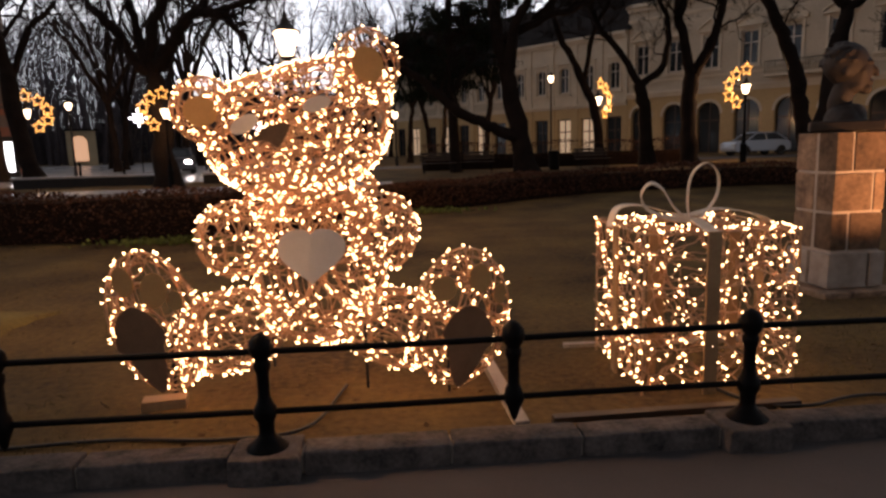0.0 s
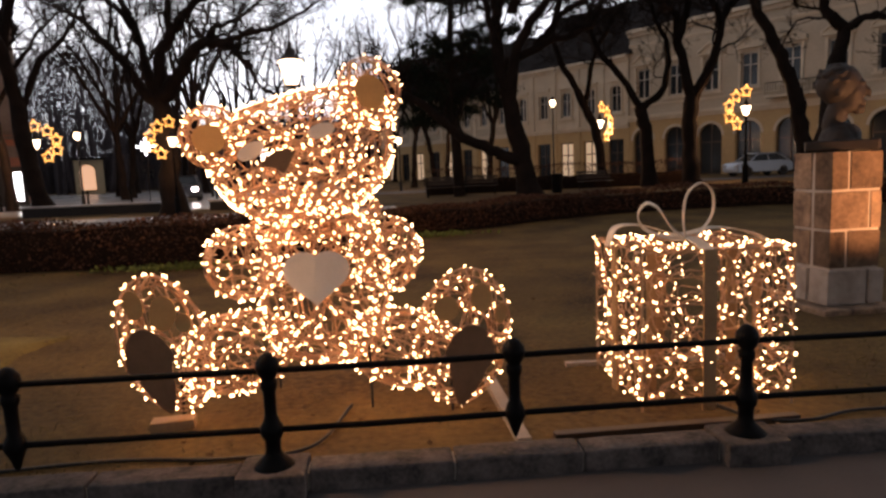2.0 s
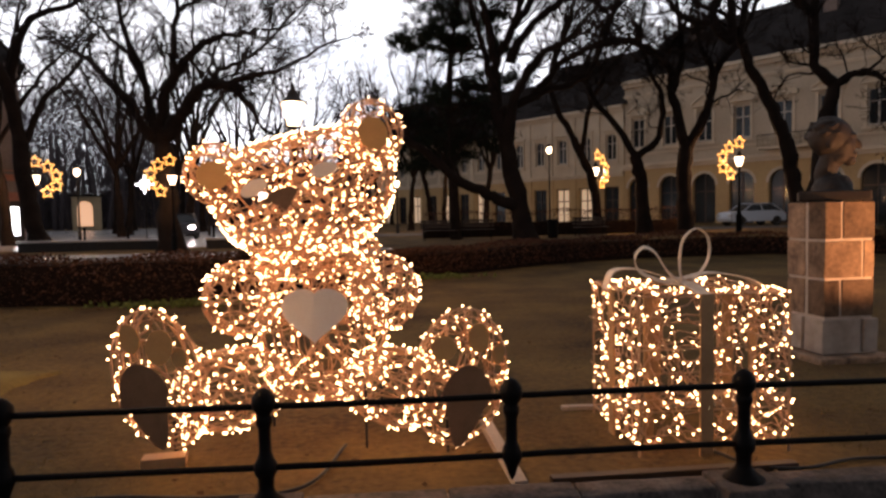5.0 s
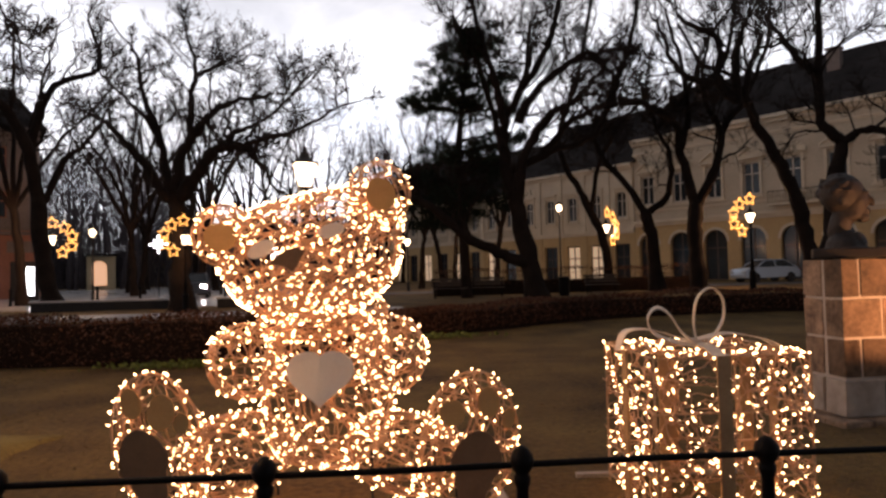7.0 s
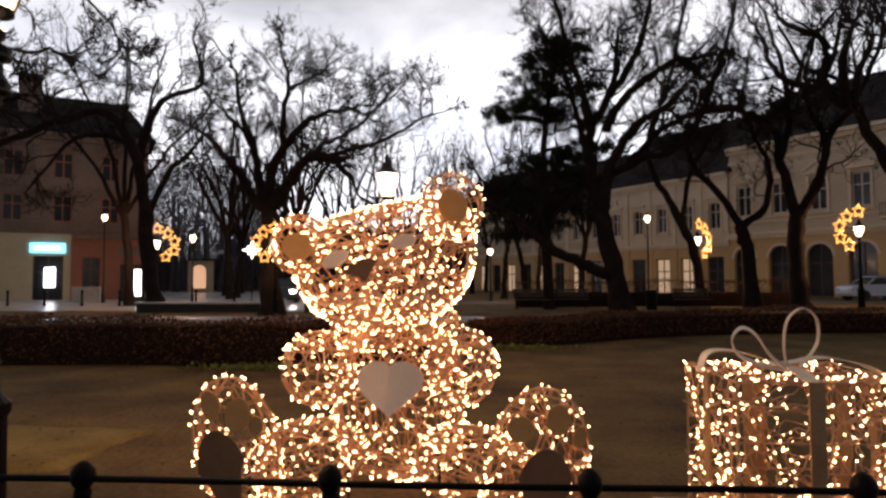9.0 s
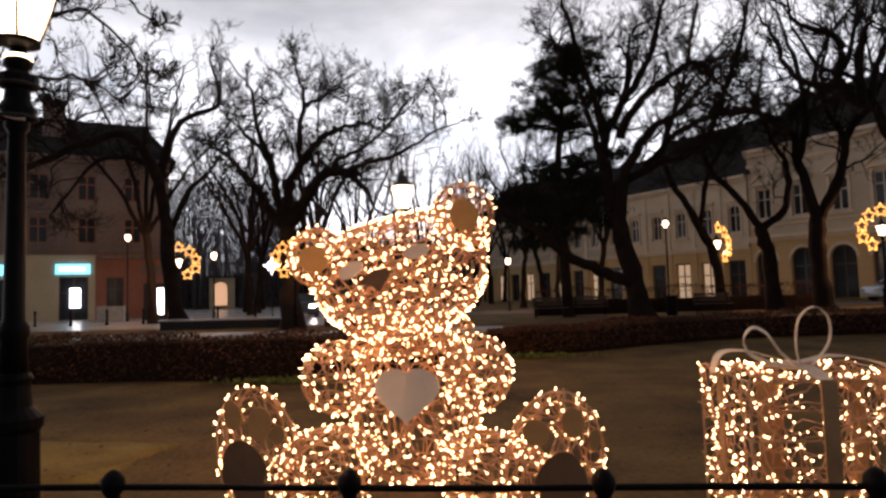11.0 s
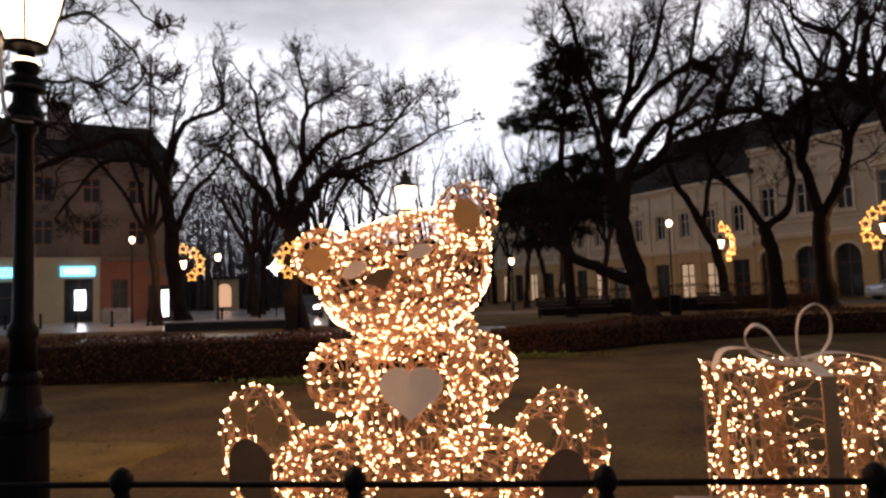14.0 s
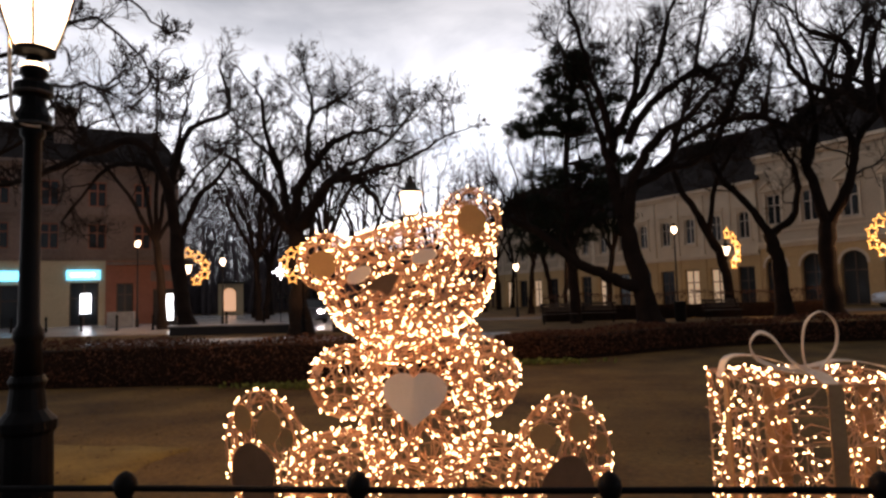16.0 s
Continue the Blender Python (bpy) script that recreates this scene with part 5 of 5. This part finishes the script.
def floodlight():
    """The ground floodlight that lights the bust and the front of its pedestal."""
    eye, aim = Vector((6.1, 4.95, 0.26)), Vector((4.30, 7.4, 1.55))
    f = thing("floodlight", "small black floodlight on the lawn facing the bust", "lamp", (eye.x, eye.y, 0.0), math.degrees(math.atan2(aim.y - eye.y, aim.x - eye.x)))
    part("foot", lathe([(0.10, -0.02), (0.10, 0.015), (0.02, 0.02), (0.016, 0.20)], 12), M_IRON, f)
    part("housing", boxes((-0.09, 0.055, -0.11, 0.11, 0.18, 0.34), bevel=0.015), M_IRON, f)
    part("lens", boxes((0.057, 0.065, -0.095, 0.095, 0.195, 0.325)), M_LANTERN, f, "glowing lens")
    lt = bpy.data.lights.new("flood_bulb", "SPOT")
    lt.energy, lt.color, lt.spot_size, lt.spot_blend, lt.shadow_soft_size = 1100, (1.0, 0.48, 0.20), radians(37), 0.7, 0.05
    ob = new("flood_bulb", lt)
    ob.matrix_basis = look(eye + (aim - eye).normalized() * 0.1, aim)


floodlight()


# ---- light figures ----
def wander(rng, n, on, step, count_pts, turn=0.35):
    """Random wandering lines on the unit sphere, mapped by on()."""
    lines = []
    for _ in range(n):
        p = rng.normal(size=3)
        p /= np.linalg.norm(p)
        d = np.cross(p, rng.normal(size=3))
        d /= np.linalg.norm(d)
        pts = []
        for _ in range(count_pts):
            pts.append(on(p))
            d = d + np.cross(p, d) * rng.normal() * turn
            d /= np.linalg.norm(d)
            p = p + d * step
            p /= np.linalg.norm(p)
            d -= d.dot(p) * p
            d /= np.linalg.norm(d)
        lines.append(np.array(pts))
    return lines


def bulbs_along(lines, gap, rng, centre):
    """Places and outward directions of bulbs along cables."""
    pos, out = [], []
    for ln, c in zip(lines, centre):
        seg = np.linalg.norm(np.diff(ln, axis=0), axis=1)
        run = np.concatenate([[0], np.cumsum(seg)])
        for s in np.arange(rng.uniform(0, gap), run[-1], gap):
            s = min(max(s + rng.normal() * gap * 0.25, 0), run[-1])
            k = min(np.searchsorted(run, s, side="right") - 1, len(ln) - 2)
            q = ln[k] + (ln[k + 1] - ln[k]) * ((s - run[k]) / (seg[k] + 1e-9))
            o = q - c
            o = o / (np.linalg.norm(o) + 1e-9) + rng.normal(size=3) * 0.55
            o /= np.linalg.norm(o)
            pos.append(q + o * 0.022)
            out.append(o)
    return np.array(pos), np.array(out)


def frames_from(out):
    z = out
    ref = np.where(np.abs(z[:, 2:3]) < 0.9, np.array([[0, 0, 1.0]]), np.array([[1.0, 0, 0]]))
    x = np.cross(ref, z)
    x /= np.linalg.norm(x, axis=1)[:, None]
    y = np.cross(z, x)
    return np.stack([x, y, z], -1)


BULB_R = 0.0061


def bulb_form(r):
    n = 6
    v = [(r * 0.45 * math.cos(6.283 * i / n), r * 0.45 * math.sin(6.283 * i / n), -r * 1.3) for i in range(n)]
    v += [(r * math.cos(6.283 * i / n), r * math.sin(6.283 * i / n), r * 0.7) for i in range(n)] + [(0, 0, r * 1.25)]
    f = [(i, (i + 1) % n, n + (i + 1) % n, n + i) for i in range(n)] + [(n + i, n + (i + 1) % n, 2 * n) for i in range(n)]
    return v, f


def bulb_mesh(pos, out, rng):
    v, f = bulb_form(BULB_R)
    return scatter_mesh("light_string", pos, v, f, frames_from(out) * rng.uniform(0.8, 1.25, len(out))[:, None, None], M_BULB)


ONE_BULB = bpy.data.meshes.new("bulb")
ONE_BULB.from_pydata(*[bulb_form(BULB_R)[0], [], bulb_form(BULB_R)[1]])
ONE_BULB.materials.append(M_BULB)


def single_bulbs(pos, out, parent):
    """Bulbs on the near faces, each an object on one shared mesh."""
    for p, m in zip(pos, frames_from(out)):
        part("bulb", ONE_BULB, None, parent, at=Matrix.Translation(p) @ Matrix(m.tolist()).to_4x4())


def plate(outline, thick=0.012):
    """A flat plate from an outline in x and z, facing -y."""
    bm = bmesh.new()
    fr = [bm.verts.new((x, -thick / 2, z)) for x, z in outline]
    bk = [bm.verts.new((x, thick / 2, z)) for x, z in outline]
    bm.faces.new(fr)
    bm.faces.new(bk[::-1])
    for i in range(len(fr)):
        j = (i + 1) % len(fr)
        bm.faces.new((fr[j], fr[i], bk[i], bk[j]))
    return bm


def oval(a, b, n=26):
    return [(a * math.cos(6.283185 * i / n), b * math.sin(6.283185 * i / n)) for i in range(n)]


def bear():
    rng = np.random.default_rng(12)
    base = np.array([-1.2, 5.5, 0.0])
    b = thing("light_bear", "large sitting teddy bear figure of wire covered in warm light strings", "light sculpture", tuple(base))
    # name, centre, radii, turn about y, cables, points per cable
    forms = [("head", (-1.275, 5.85, 1.815), (0.68, 0.44, 0.465), -13, 46, 46), ("neck", (-1.22, 5.82, 1.36), (0.50, 0.37, 0.17), -5, 14, 40), ("muzzle", (-1.32, 5.47, 1.64), (0.30, 0.22, 0.23), -12, 12, 34),
             ("ear", (-1.90, 5.62, 1.975), (0.225, 0.11, 0.225), 10, 14, 34), ("ear", (-0.765, 5.62, 2.255), (0.225, 0.11, 0.25), -16, 14, 34),
             ("torso", (-1.18, 5.80, 0.83), (0.48, 0.40, 0.58), 0, 34, 44),
             ("arm", (-1.74, 5.58, 1.07), (0.27, 0.27, 0.27), 0, 17, 36), ("arm", (-0.70, 5.58, 1.09), (0.25, 0.27, 0.28), 0, 17, 36),
             ("leg", (-1.80, 5.50, 0.43), (0.42, 0.30, 0.29), -12, 20, 38), ("leg", (-0.62, 5.48, 0.40), (0.42, 0.30, 0.28), 14, 20, 38),
             ("foot", (-2.23, 5.28, 0.57), (0.30, 0.15, 0.49), -14, 15, 40), ("foot", (-0.19, 5.24, 0.52), (0.33, 0.15, 0.485), 11, 15, 40)]
    pos_all, out_all = [], []
    for nm, c, r, turn, n, k in forms:
        c = np.array(c) - base
        rot = np.array(Euler((0, radians(turn), 0)).to_matrix())
        soft = 2.7 if nm in ("head", "torso") else 2.0
        taper = 0.18 if nm == "head" else 0.0

        def on(p, c=c, r=r, rot=rot, soft=soft, taper=taper):
            q = p / (np.sum(np.abs(p) ** soft) ** (1 / soft))
            return c + rot @ (np.array(r) * np.array([q[0] * (1 + taper * q[2]), q[1], q[2]]))

        wires = wander(rng, n, on, 0.15, k)
        rings = []
        for j in range(5):
            a = (j + 0.5) * math.pi / 5
            rings.append([on(np.array([math.cos(a) * math.sin(q), math.sin(a) * math.sin(q), math.cos(q)])) for q in np.linspace(0, 2 * math.pi, 33)])
        for hz in (-0.55, 0.0, 0.55):
            q = math.sqrt(1 - hz * hz)
            rings.append([on(np.array([q * math.cos(a), q * math.sin(a), hz])) for a in np.linspace(0, 2 * math.pi, 33)])
        fr = None
        for ring in rings:
            rod = Tubes()
            rod.add(ring, 0.005, 5)
            if fr is None:
                fr = part(nm, rod.mesh(nm, M_ROD), None, b, "wire form wound with copper-coloured light cable")
            else:
                part("rod", rod.mesh("rod", M_ROD), None, fr)
        for w in wires:
            t = Tubes()
            t.add(w, 0.006, 4)
            part("cable", t.mesh("cable", M_WIRE), None, fr)
        gap = {"foot": 0.15, "ear": 0.16, "neck": 0.30, "torso": 0.20, "muzzle": 0.22}.get(nm, 0.175)
        po, ou = bulbs_along(wires, gap, rng, [c] * len(wires))
        if nm == "foot":
            single_bulbs(po, ou, fr)
        else:
            tagged(part("light_string", bulb_mesh(po, ou, rng), None, fr, "glowing warm white bulbs"), kind="stuff")

    def put(nm, bm, material, x, y, z, turn=0, label="", tilt=0, rz=0):
        return part(nm, bm, material, b, label, at=pose(x - base[0], y - base[1], z, tilt, turn, rz))
    put("inner_ear", plate(oval(0.115, 0.10)), M_PLATE, -1.884, 5.485, 1.955, 10, "tan inner ear plate")
    put("inner_ear", plate(oval(0.105, 0.12)), M_PLATE, -0.755, 5.485, 2.24, -20, "tan inner ear plate")
    put("eye", plate(oval(0.10, 0.052)), M_CREAM, -1.585, 5.40, 1.86, -28, "cream eye plate")
    put("eye", plate(oval(0.095, 0.05)), M_CREAM, -1.10, 5.39, 1.98, -14, "cream eye plate")
    nose = [(0.125, 0.05), (0.07, 0.07), (0.0, 0.065), (-0.07, 0.035), (-0.13, -0.02), (-0.08, -0.03), (-0.02, -0.05), (0.02, -0.09), (0.05, -0.06), (0.085, -0.01)]
    put("nose", plate(nose), M_SOLE, -1.375, 5.24, 1.785, -6, "brown half-moon nose plate")
    heart = []
    for i in range(44):
        a = 2 * math.pi * i / 44
        heart.append((0.232 * math.sin(a) ** 3, 0.0145 * (13 * math.cos(a) - 3 * math.cos(2 * a) - 1.5 * math.cos(3 * a) - 0.5 * math.cos(4 * a)) * 1.04))
    hb = plate(heart)
    for v in hb.verts:
        v.co.y -= 0.03 * math.cos(v.co.x / 0.23 * 1.5)
    put("heart", hb, M_CREAM, -1.19, 5.375, 0.985, 0, "cream heart-shaped plate", -6)
    def sole(w, h):
        pts = []
        for i in range(30):
            a = 6.283185 * i / 30
            z = math.sin(a)
            pts.append((w * math.cos(a) * (0.42 + 0.58 * (z + 1) / 2) if z < 0.2 else w * math.cos(a), h * z))
        return pts
    put("sole", plate(sole(0.165, 0.30)), M_SOLE, -2.245, 5.10, 0.43, -17, "dark brown sole plate")
    put("sole", plate(sole(0.175, 0.285)), M_SOLE, -0.175, 5.06, 0.36, 12, "dark brown sole plate")
    for x, y, z, w, h, tn in ((-2.36, 5.13, 0.88, 0.062, 0.10, -14), (-2.17, 5.12, 0.82, 0.085, 0.115, 5), (-2.05, 5.14, 0.745, 0.05, 0.065, 0),
                              (-0.31, 5.09, 0.755, 0.085, 0.085, 10), (-0.07, 5.09, 0.815, 0.07, 0.10, 0), (0.065, 5.11, 0.70, 0.04, 0.07, 10)):
        put("toe", plate(oval(w, h)), M_PLATE, x, y, z, tn, "tan toe plate")
    for x, y in ((-1.6, 5.95), (-0.75, 5.95), (-1.55, 5.4), (-0.85, 5.4), (-2.15, 5.3), (-0.28, 5.25)):
        st = Tubes()
        st.add([(x - base[0], y - base[1], -0.03), (x - base[0], y - base[1], 0.45)], 0.011, 6)
        part("stand", st.mesh("stand", M_IRON_DULL), None, b, "dark steel rod under the figure")


bear()


def gift():
    rng = np.random.default_rng(21)
    x0, x1, y0, y1, z0, z1 = 0.99, 2.04, 4.95, 5.93, 0.06, 1.08
    base = np.array([(x0 + x1) / 2, (y0 + y1) / 2, 0.0])
    g = thing("light_gift_box", "wire gift box covered in warm light strings with a cream bow", "light sculpture", tuple(base))
    a, d = (x1 - x0) / 2, (y1 - y0) / 2
    rods = Tubes()
    for z in (z0, 0.30, 0.72, z1):
        rods.add([(-a, -d, z), (a, -d, z)], 0.007, 5)
        rods.add([(-a, d, z), (a, d, z)], 0.007, 5)
        rods.add([(-a, -d, z), (-a, d, z)], 0.007, 5)
        rods.add([(a, -d, z), (a, d, z)], 0.007, 5)
    for sx in (-a, a):
        for sy in (-d, d):
            rods.add([(sx, sy, -0.02), (sx, sy, z1)], 0.009, 5)
    for k in (-0.5, 0.0, 0.5):
        rods.add([(k * a, -d, z1), (k * a, d, z1)], 0.006, 5)
    part("frame", rods.mesh("frame", M_ROD), None, g, "pale welded rod frame")
    lines, cen = [], []
    zc = (z0 + z1) / 2
    for face in range(5):
        for _ in range((24, 20, 20, 20, 14)[face]):
            u, v = rng.uniform(-1, 1), rng.uniform(-1, 1)
            ang = rng.uniform(0, 6.28)
            pts = []
            for _ in range(26):
                uu, vv = max(-1, min(1, u)), max(-1, min(1, v))
                if face == 0:
                    p = (uu * a, -d, zc + vv * (z1 - z0) / 2)
                elif face == 1:
                    p = (uu * a, d, zc + vv * (z1 - z0) / 2)
                elif face == 2:
                    p = (-a, uu * d, zc + vv * (z1 - z0) / 2)
                elif face == 3:
                    p = (a, uu * d, zc + vv * (z1 - z0) / 2)
                else:
                    p = (uu * a, vv * d, z1)
                pts.append(np.array(p) + rng.normal(size=3) * 0.012)
                ang += rng.normal() * 0.5
                u += math.cos(ang) * 0.11
                v += math.sin(ang) * 0.11
                if abs(u) > 1 or abs(v) > 1:
                    ang += 2.2
                    u, v = max(-1, min(1, u)), max(-1, min(1, v))
            lines.append(np.array(pts))
            cen.append(np.array((0, 0, zc)))
    for ln in lines:
        t = Tubes()
        t.add(ln, 0.005, 4)
        part("cable", t.mesh("cable", M_WIRE), None, g)
    po, ou = bulbs_along(lines, 0.21, rng, cen)
    near = po[:, 1] < -d + 0.06
    single_bulbs(po[near], ou[near], g)
    tagged(part("light_string", bulb_mesh(po[~near], ou[~near], rng), None, g, "glowing warm white bulbs"), kind="stuff")
    for x, y, w, dd in ((0.0 - 0.075, -d - 0.03, 0.046, 0.009), (0.0, d + 0.02, 0.046, 0.009), (-0.58 * a, -d + 0.4, 0.035, 0.009), (0.62 * a, -d + 0.45, 0.04, 0.009)):
        part("slat", boxes((x - w, x + w, y - dd, y + dd, -0.02, z1 + 0.01), bevel=0.004), M_SLAT, g, "golden-brown upright slat")
    for y in (0.0,):
        part("slat", boxes((-a - 0.03, -a - 0.012, y - 0.046, y + 0.046, -0.02, z1), bevel=0.004), M_SLAT, g)
        part("slat", boxes((a + 0.012, a + 0.03, y - 0.046, y + 0.046, -0.02, z1), bevel=0.004), M_SLAT, g)

    def ribbon(path, w, wdir, label=""):
        p = smooth_path(path, 6)
        bm = bmesh.new()
        prev = None
        wv = Vector(wdir).normalized() * w / 2
        tn = np.gradient(p, axis=0)
        for q, tt in zip(p, tn):
            nv = Vector(tt).cross(wv)
            nv = nv.normalized() * 0.004 if nv.length > 1e-6 else Vector((0, 0, 0.004))
            ring = [bm.verts.new(Vector(q) + s * wv + e * nv) for s, e in ((-1, -1), (1, -1), (1, 1), (-1, 1))]
            if prev:
                for i in range(4):
                    bm.faces.new((prev[i], prev[(i + 1) % 4], ring[(i + 1) % 4], ring[i]))
            prev = ring
        return part("ribbon", bm, M_RIBBON, g, label)

    zt = z1 + 0.03
    ribbon([(-a - 0.02, 0.15, zt - 0.05), (-a * 0.92, 0.15, zt + 0.085), (-a * 0.6, 0.1, zt + 0.10), (-0.05, 0, zt + 0.03), (a * 0.35, -0.05, zt + 0.075), (a * 0.8, -0.1, zt + 0.035), (a + 0.03, -0.12, zt - 0.04)], 0.13, (0, 1, 0), "cream ribbon over the lid")
    ribbon([(-0.075, -d - 0.02, zt - 0.03), (-0.05, -d * 0.5, zt + 0.01), (-0.03, 0, zt + 0.012), (0, d, zt - 0.02)], 0.10, (1, 0, 0), "cream ribbon over the lid")
    ribbon([(-0.06, -0.12, zt), (-0.08, -0.12, zt + 0.16), (-0.05, -0.12, zt + 0.33), (0.05, -0.12, zt + 0.405), (0.135, -0.12, zt + 0.33), (0.13, -0.12, zt + 0.17), (0.02, -0.12, zt + 0.02)], 0.075, (0.3, 1, 0), "upright bow loop")
    ribbon([(-0.06, -0.13, zt), (-0.18, -0.14, zt + 0.10), (-0.27, -0.14, zt + 0.235), (-0.36, -0.14, zt + 0.275), (-0.42, -0.14, zt + 0.20), (-0.38, -0.14, zt + 0.10), (-0.22, -0.13, zt + 0.03), (-0.06, -0.12, zt)], 0.08, (0.35, 1, 0.2), "leaning bow loop")


gift()


# ---- small things on the lawn ----
def timber(x0, y0, x1, y1, w, h, label, material):
    d = math.degrees(math.atan2(y1 - y0, x1 - x0))
    ln = math.hypot(x1 - x0, y1 - y0)
    tb = part("timber", boxes((-ln / 2, ln / 2, -w / 2, w / 2, -0.02, h), bevel=0.006), material)
    tb.matrix_basis = pose((x0 + x1) / 2, (y0 + y1) / 2, 0.0, 0, 0, d)
    tagged(tb, label, "timber")


timber(0.10, 4.55, 0.06, 5.75, 0.085, 0.045, "pale weathered timber lying on the lawn", M_PLANK)
timber(-2.34, 5.20, -2.06, 5.24, 0.13, 0.065, "brown timber block under the bear's foot", M_SLAT)
timber(0.75, 6.05, 2.3, 6.0, 0.06, 0.03, "pale thin timber behind the gift box", M_PLANK)
timber(0.3, 4.62, 1.9, 4.66, 0.07, 0.035, "dark timber batten before the gift box", M_DARKWOOD)


def cable(pts, label):
    t = Tubes()
    t.add(smooth_path([(x, y, 0.014) for x, y in pts], 8), 0.012, 6)
    tagged(part("cable", t.mesh("cable", M_CABLE), None), label, "cable")


cable([(1.5, 4.95), (1.65, 4.66), (1.95, 4.60), (2.35, 4.70), (3.1, 4.66), (4.6, 4.72)], "black power cable on the ground by the gift box")
cable([(-1.0, 5.4), (-1.2, 4.72), (-1.7, 4.62), (-2.4, 4.70), (-3.4, 4.62)], "black power cable lying along the kerb")


def lawn_stuff():
    rng = np.random.default_rng(3)
    n = 42000
    x = rng.uniform(-7.5, 7.5, n)
    y = 4.5 + 9.0 * rng.uniform(0, 1, n) ** 1.5
    keep = np.array([noise.noise((a * 0.8, b * 0.8, 3)) > -0.15 for a, b in zip(x, y)])
    x, y = x[keep], y[keep]
    c = np.stack([x, y, np.full(len(x), 0.0)], -1)
    m = random_turns(len(x), rng, (0.6, 1.3))
    up = frames_from(np.stack([rng.normal(size=len(x)) * 0.5, rng.normal(size=len(x)) * 0.5, np.ones(len(x))], -1))
    up = up * rng.uniform(0.5, 1.3, len(x))[:, None, None]
    me = scatter_mesh("grass", c, [(-0.004, 0, 0), (0.004, 0, 0), (0.0, 0.008, 0.036)], [(0, 1, 2)], up, M_BLADE)
    tagged(part("grass", me, None), "short sparse winter grass", "grass", kind="stuff")
    n = 900
    c = np.stack([rng.uniform(-8, 8, n), rng.uniform(4.5, 13.5, n), np.full(n, 0.022)], -1)
    m = random_turns(n, rng, (0.6, 1.3))
    m[:, 2, :] *= 0.3
    me = scatter_mesh("fallen_leaves", c, [(0, -0.03, 0), (0.02, 0, 0.004), (0, 0.035, 0), (-0.02, 0, 0.004)], [(0, 1, 2, 3)], m, M_LITTER)
    tagged(part("fallen_leaves", me, None), "scattered brown fallen leaves on the lawn", "leaves", kind="stuff")


def turf_patch(corners):
    """A lit-looking patch of lawn, painted as paler turf with an uneven rim, let into the lawn."""
    rim = []
    for (ax, ay), (bx, by) in zip(corners, corners[1:] + corners[:1]):
        for k in range(8):
            x, y = ax + (bx - ax) * k / 8, ay + (by - ay) * k / 8
            rim.append((x + 0.10 * noise.noise((x * 3, y * 3, 2)), y + 0.10 * noise.noise((x * 3, y * 3, 7))))
    cx, cy = sum(p[0] for p in rim) / len(rim), sum(p[1] for p in rim) / len(rim)
    bm = bmesh.new()
    rings = [[bm.verts.new((cx + (x - cx) * k, cy + (y - cy) * k, z)) for x, y in rim] for k, z in ((1.0, -0.03), (0.97, 0.014), (0.5, 0.018))]
    for a, b in zip(rings, rings[1:]):
        for i in range(len(rim)):
            bm.faces.new((a[i], b[i], b[(i + 1) % len(rim)], a[(i + 1) % len(rim)]))
    bm.faces.new(rings[-1])
    bmesh.ops.recalc_face_normals(bm, faces=bm.faces)
    tagged(part("turf_patch", bm, M_LITLAWN, smooth=True), "straight-edged patch of pale yellowish turf on the lawn", "turf", kind="structure")


turf_patch([(-7.4, 8.45), (-4.3, 8.22), (-4.42, 7.3), (-4.35, 6.65), (-5.2, 6.45)])
lawn_stuff()
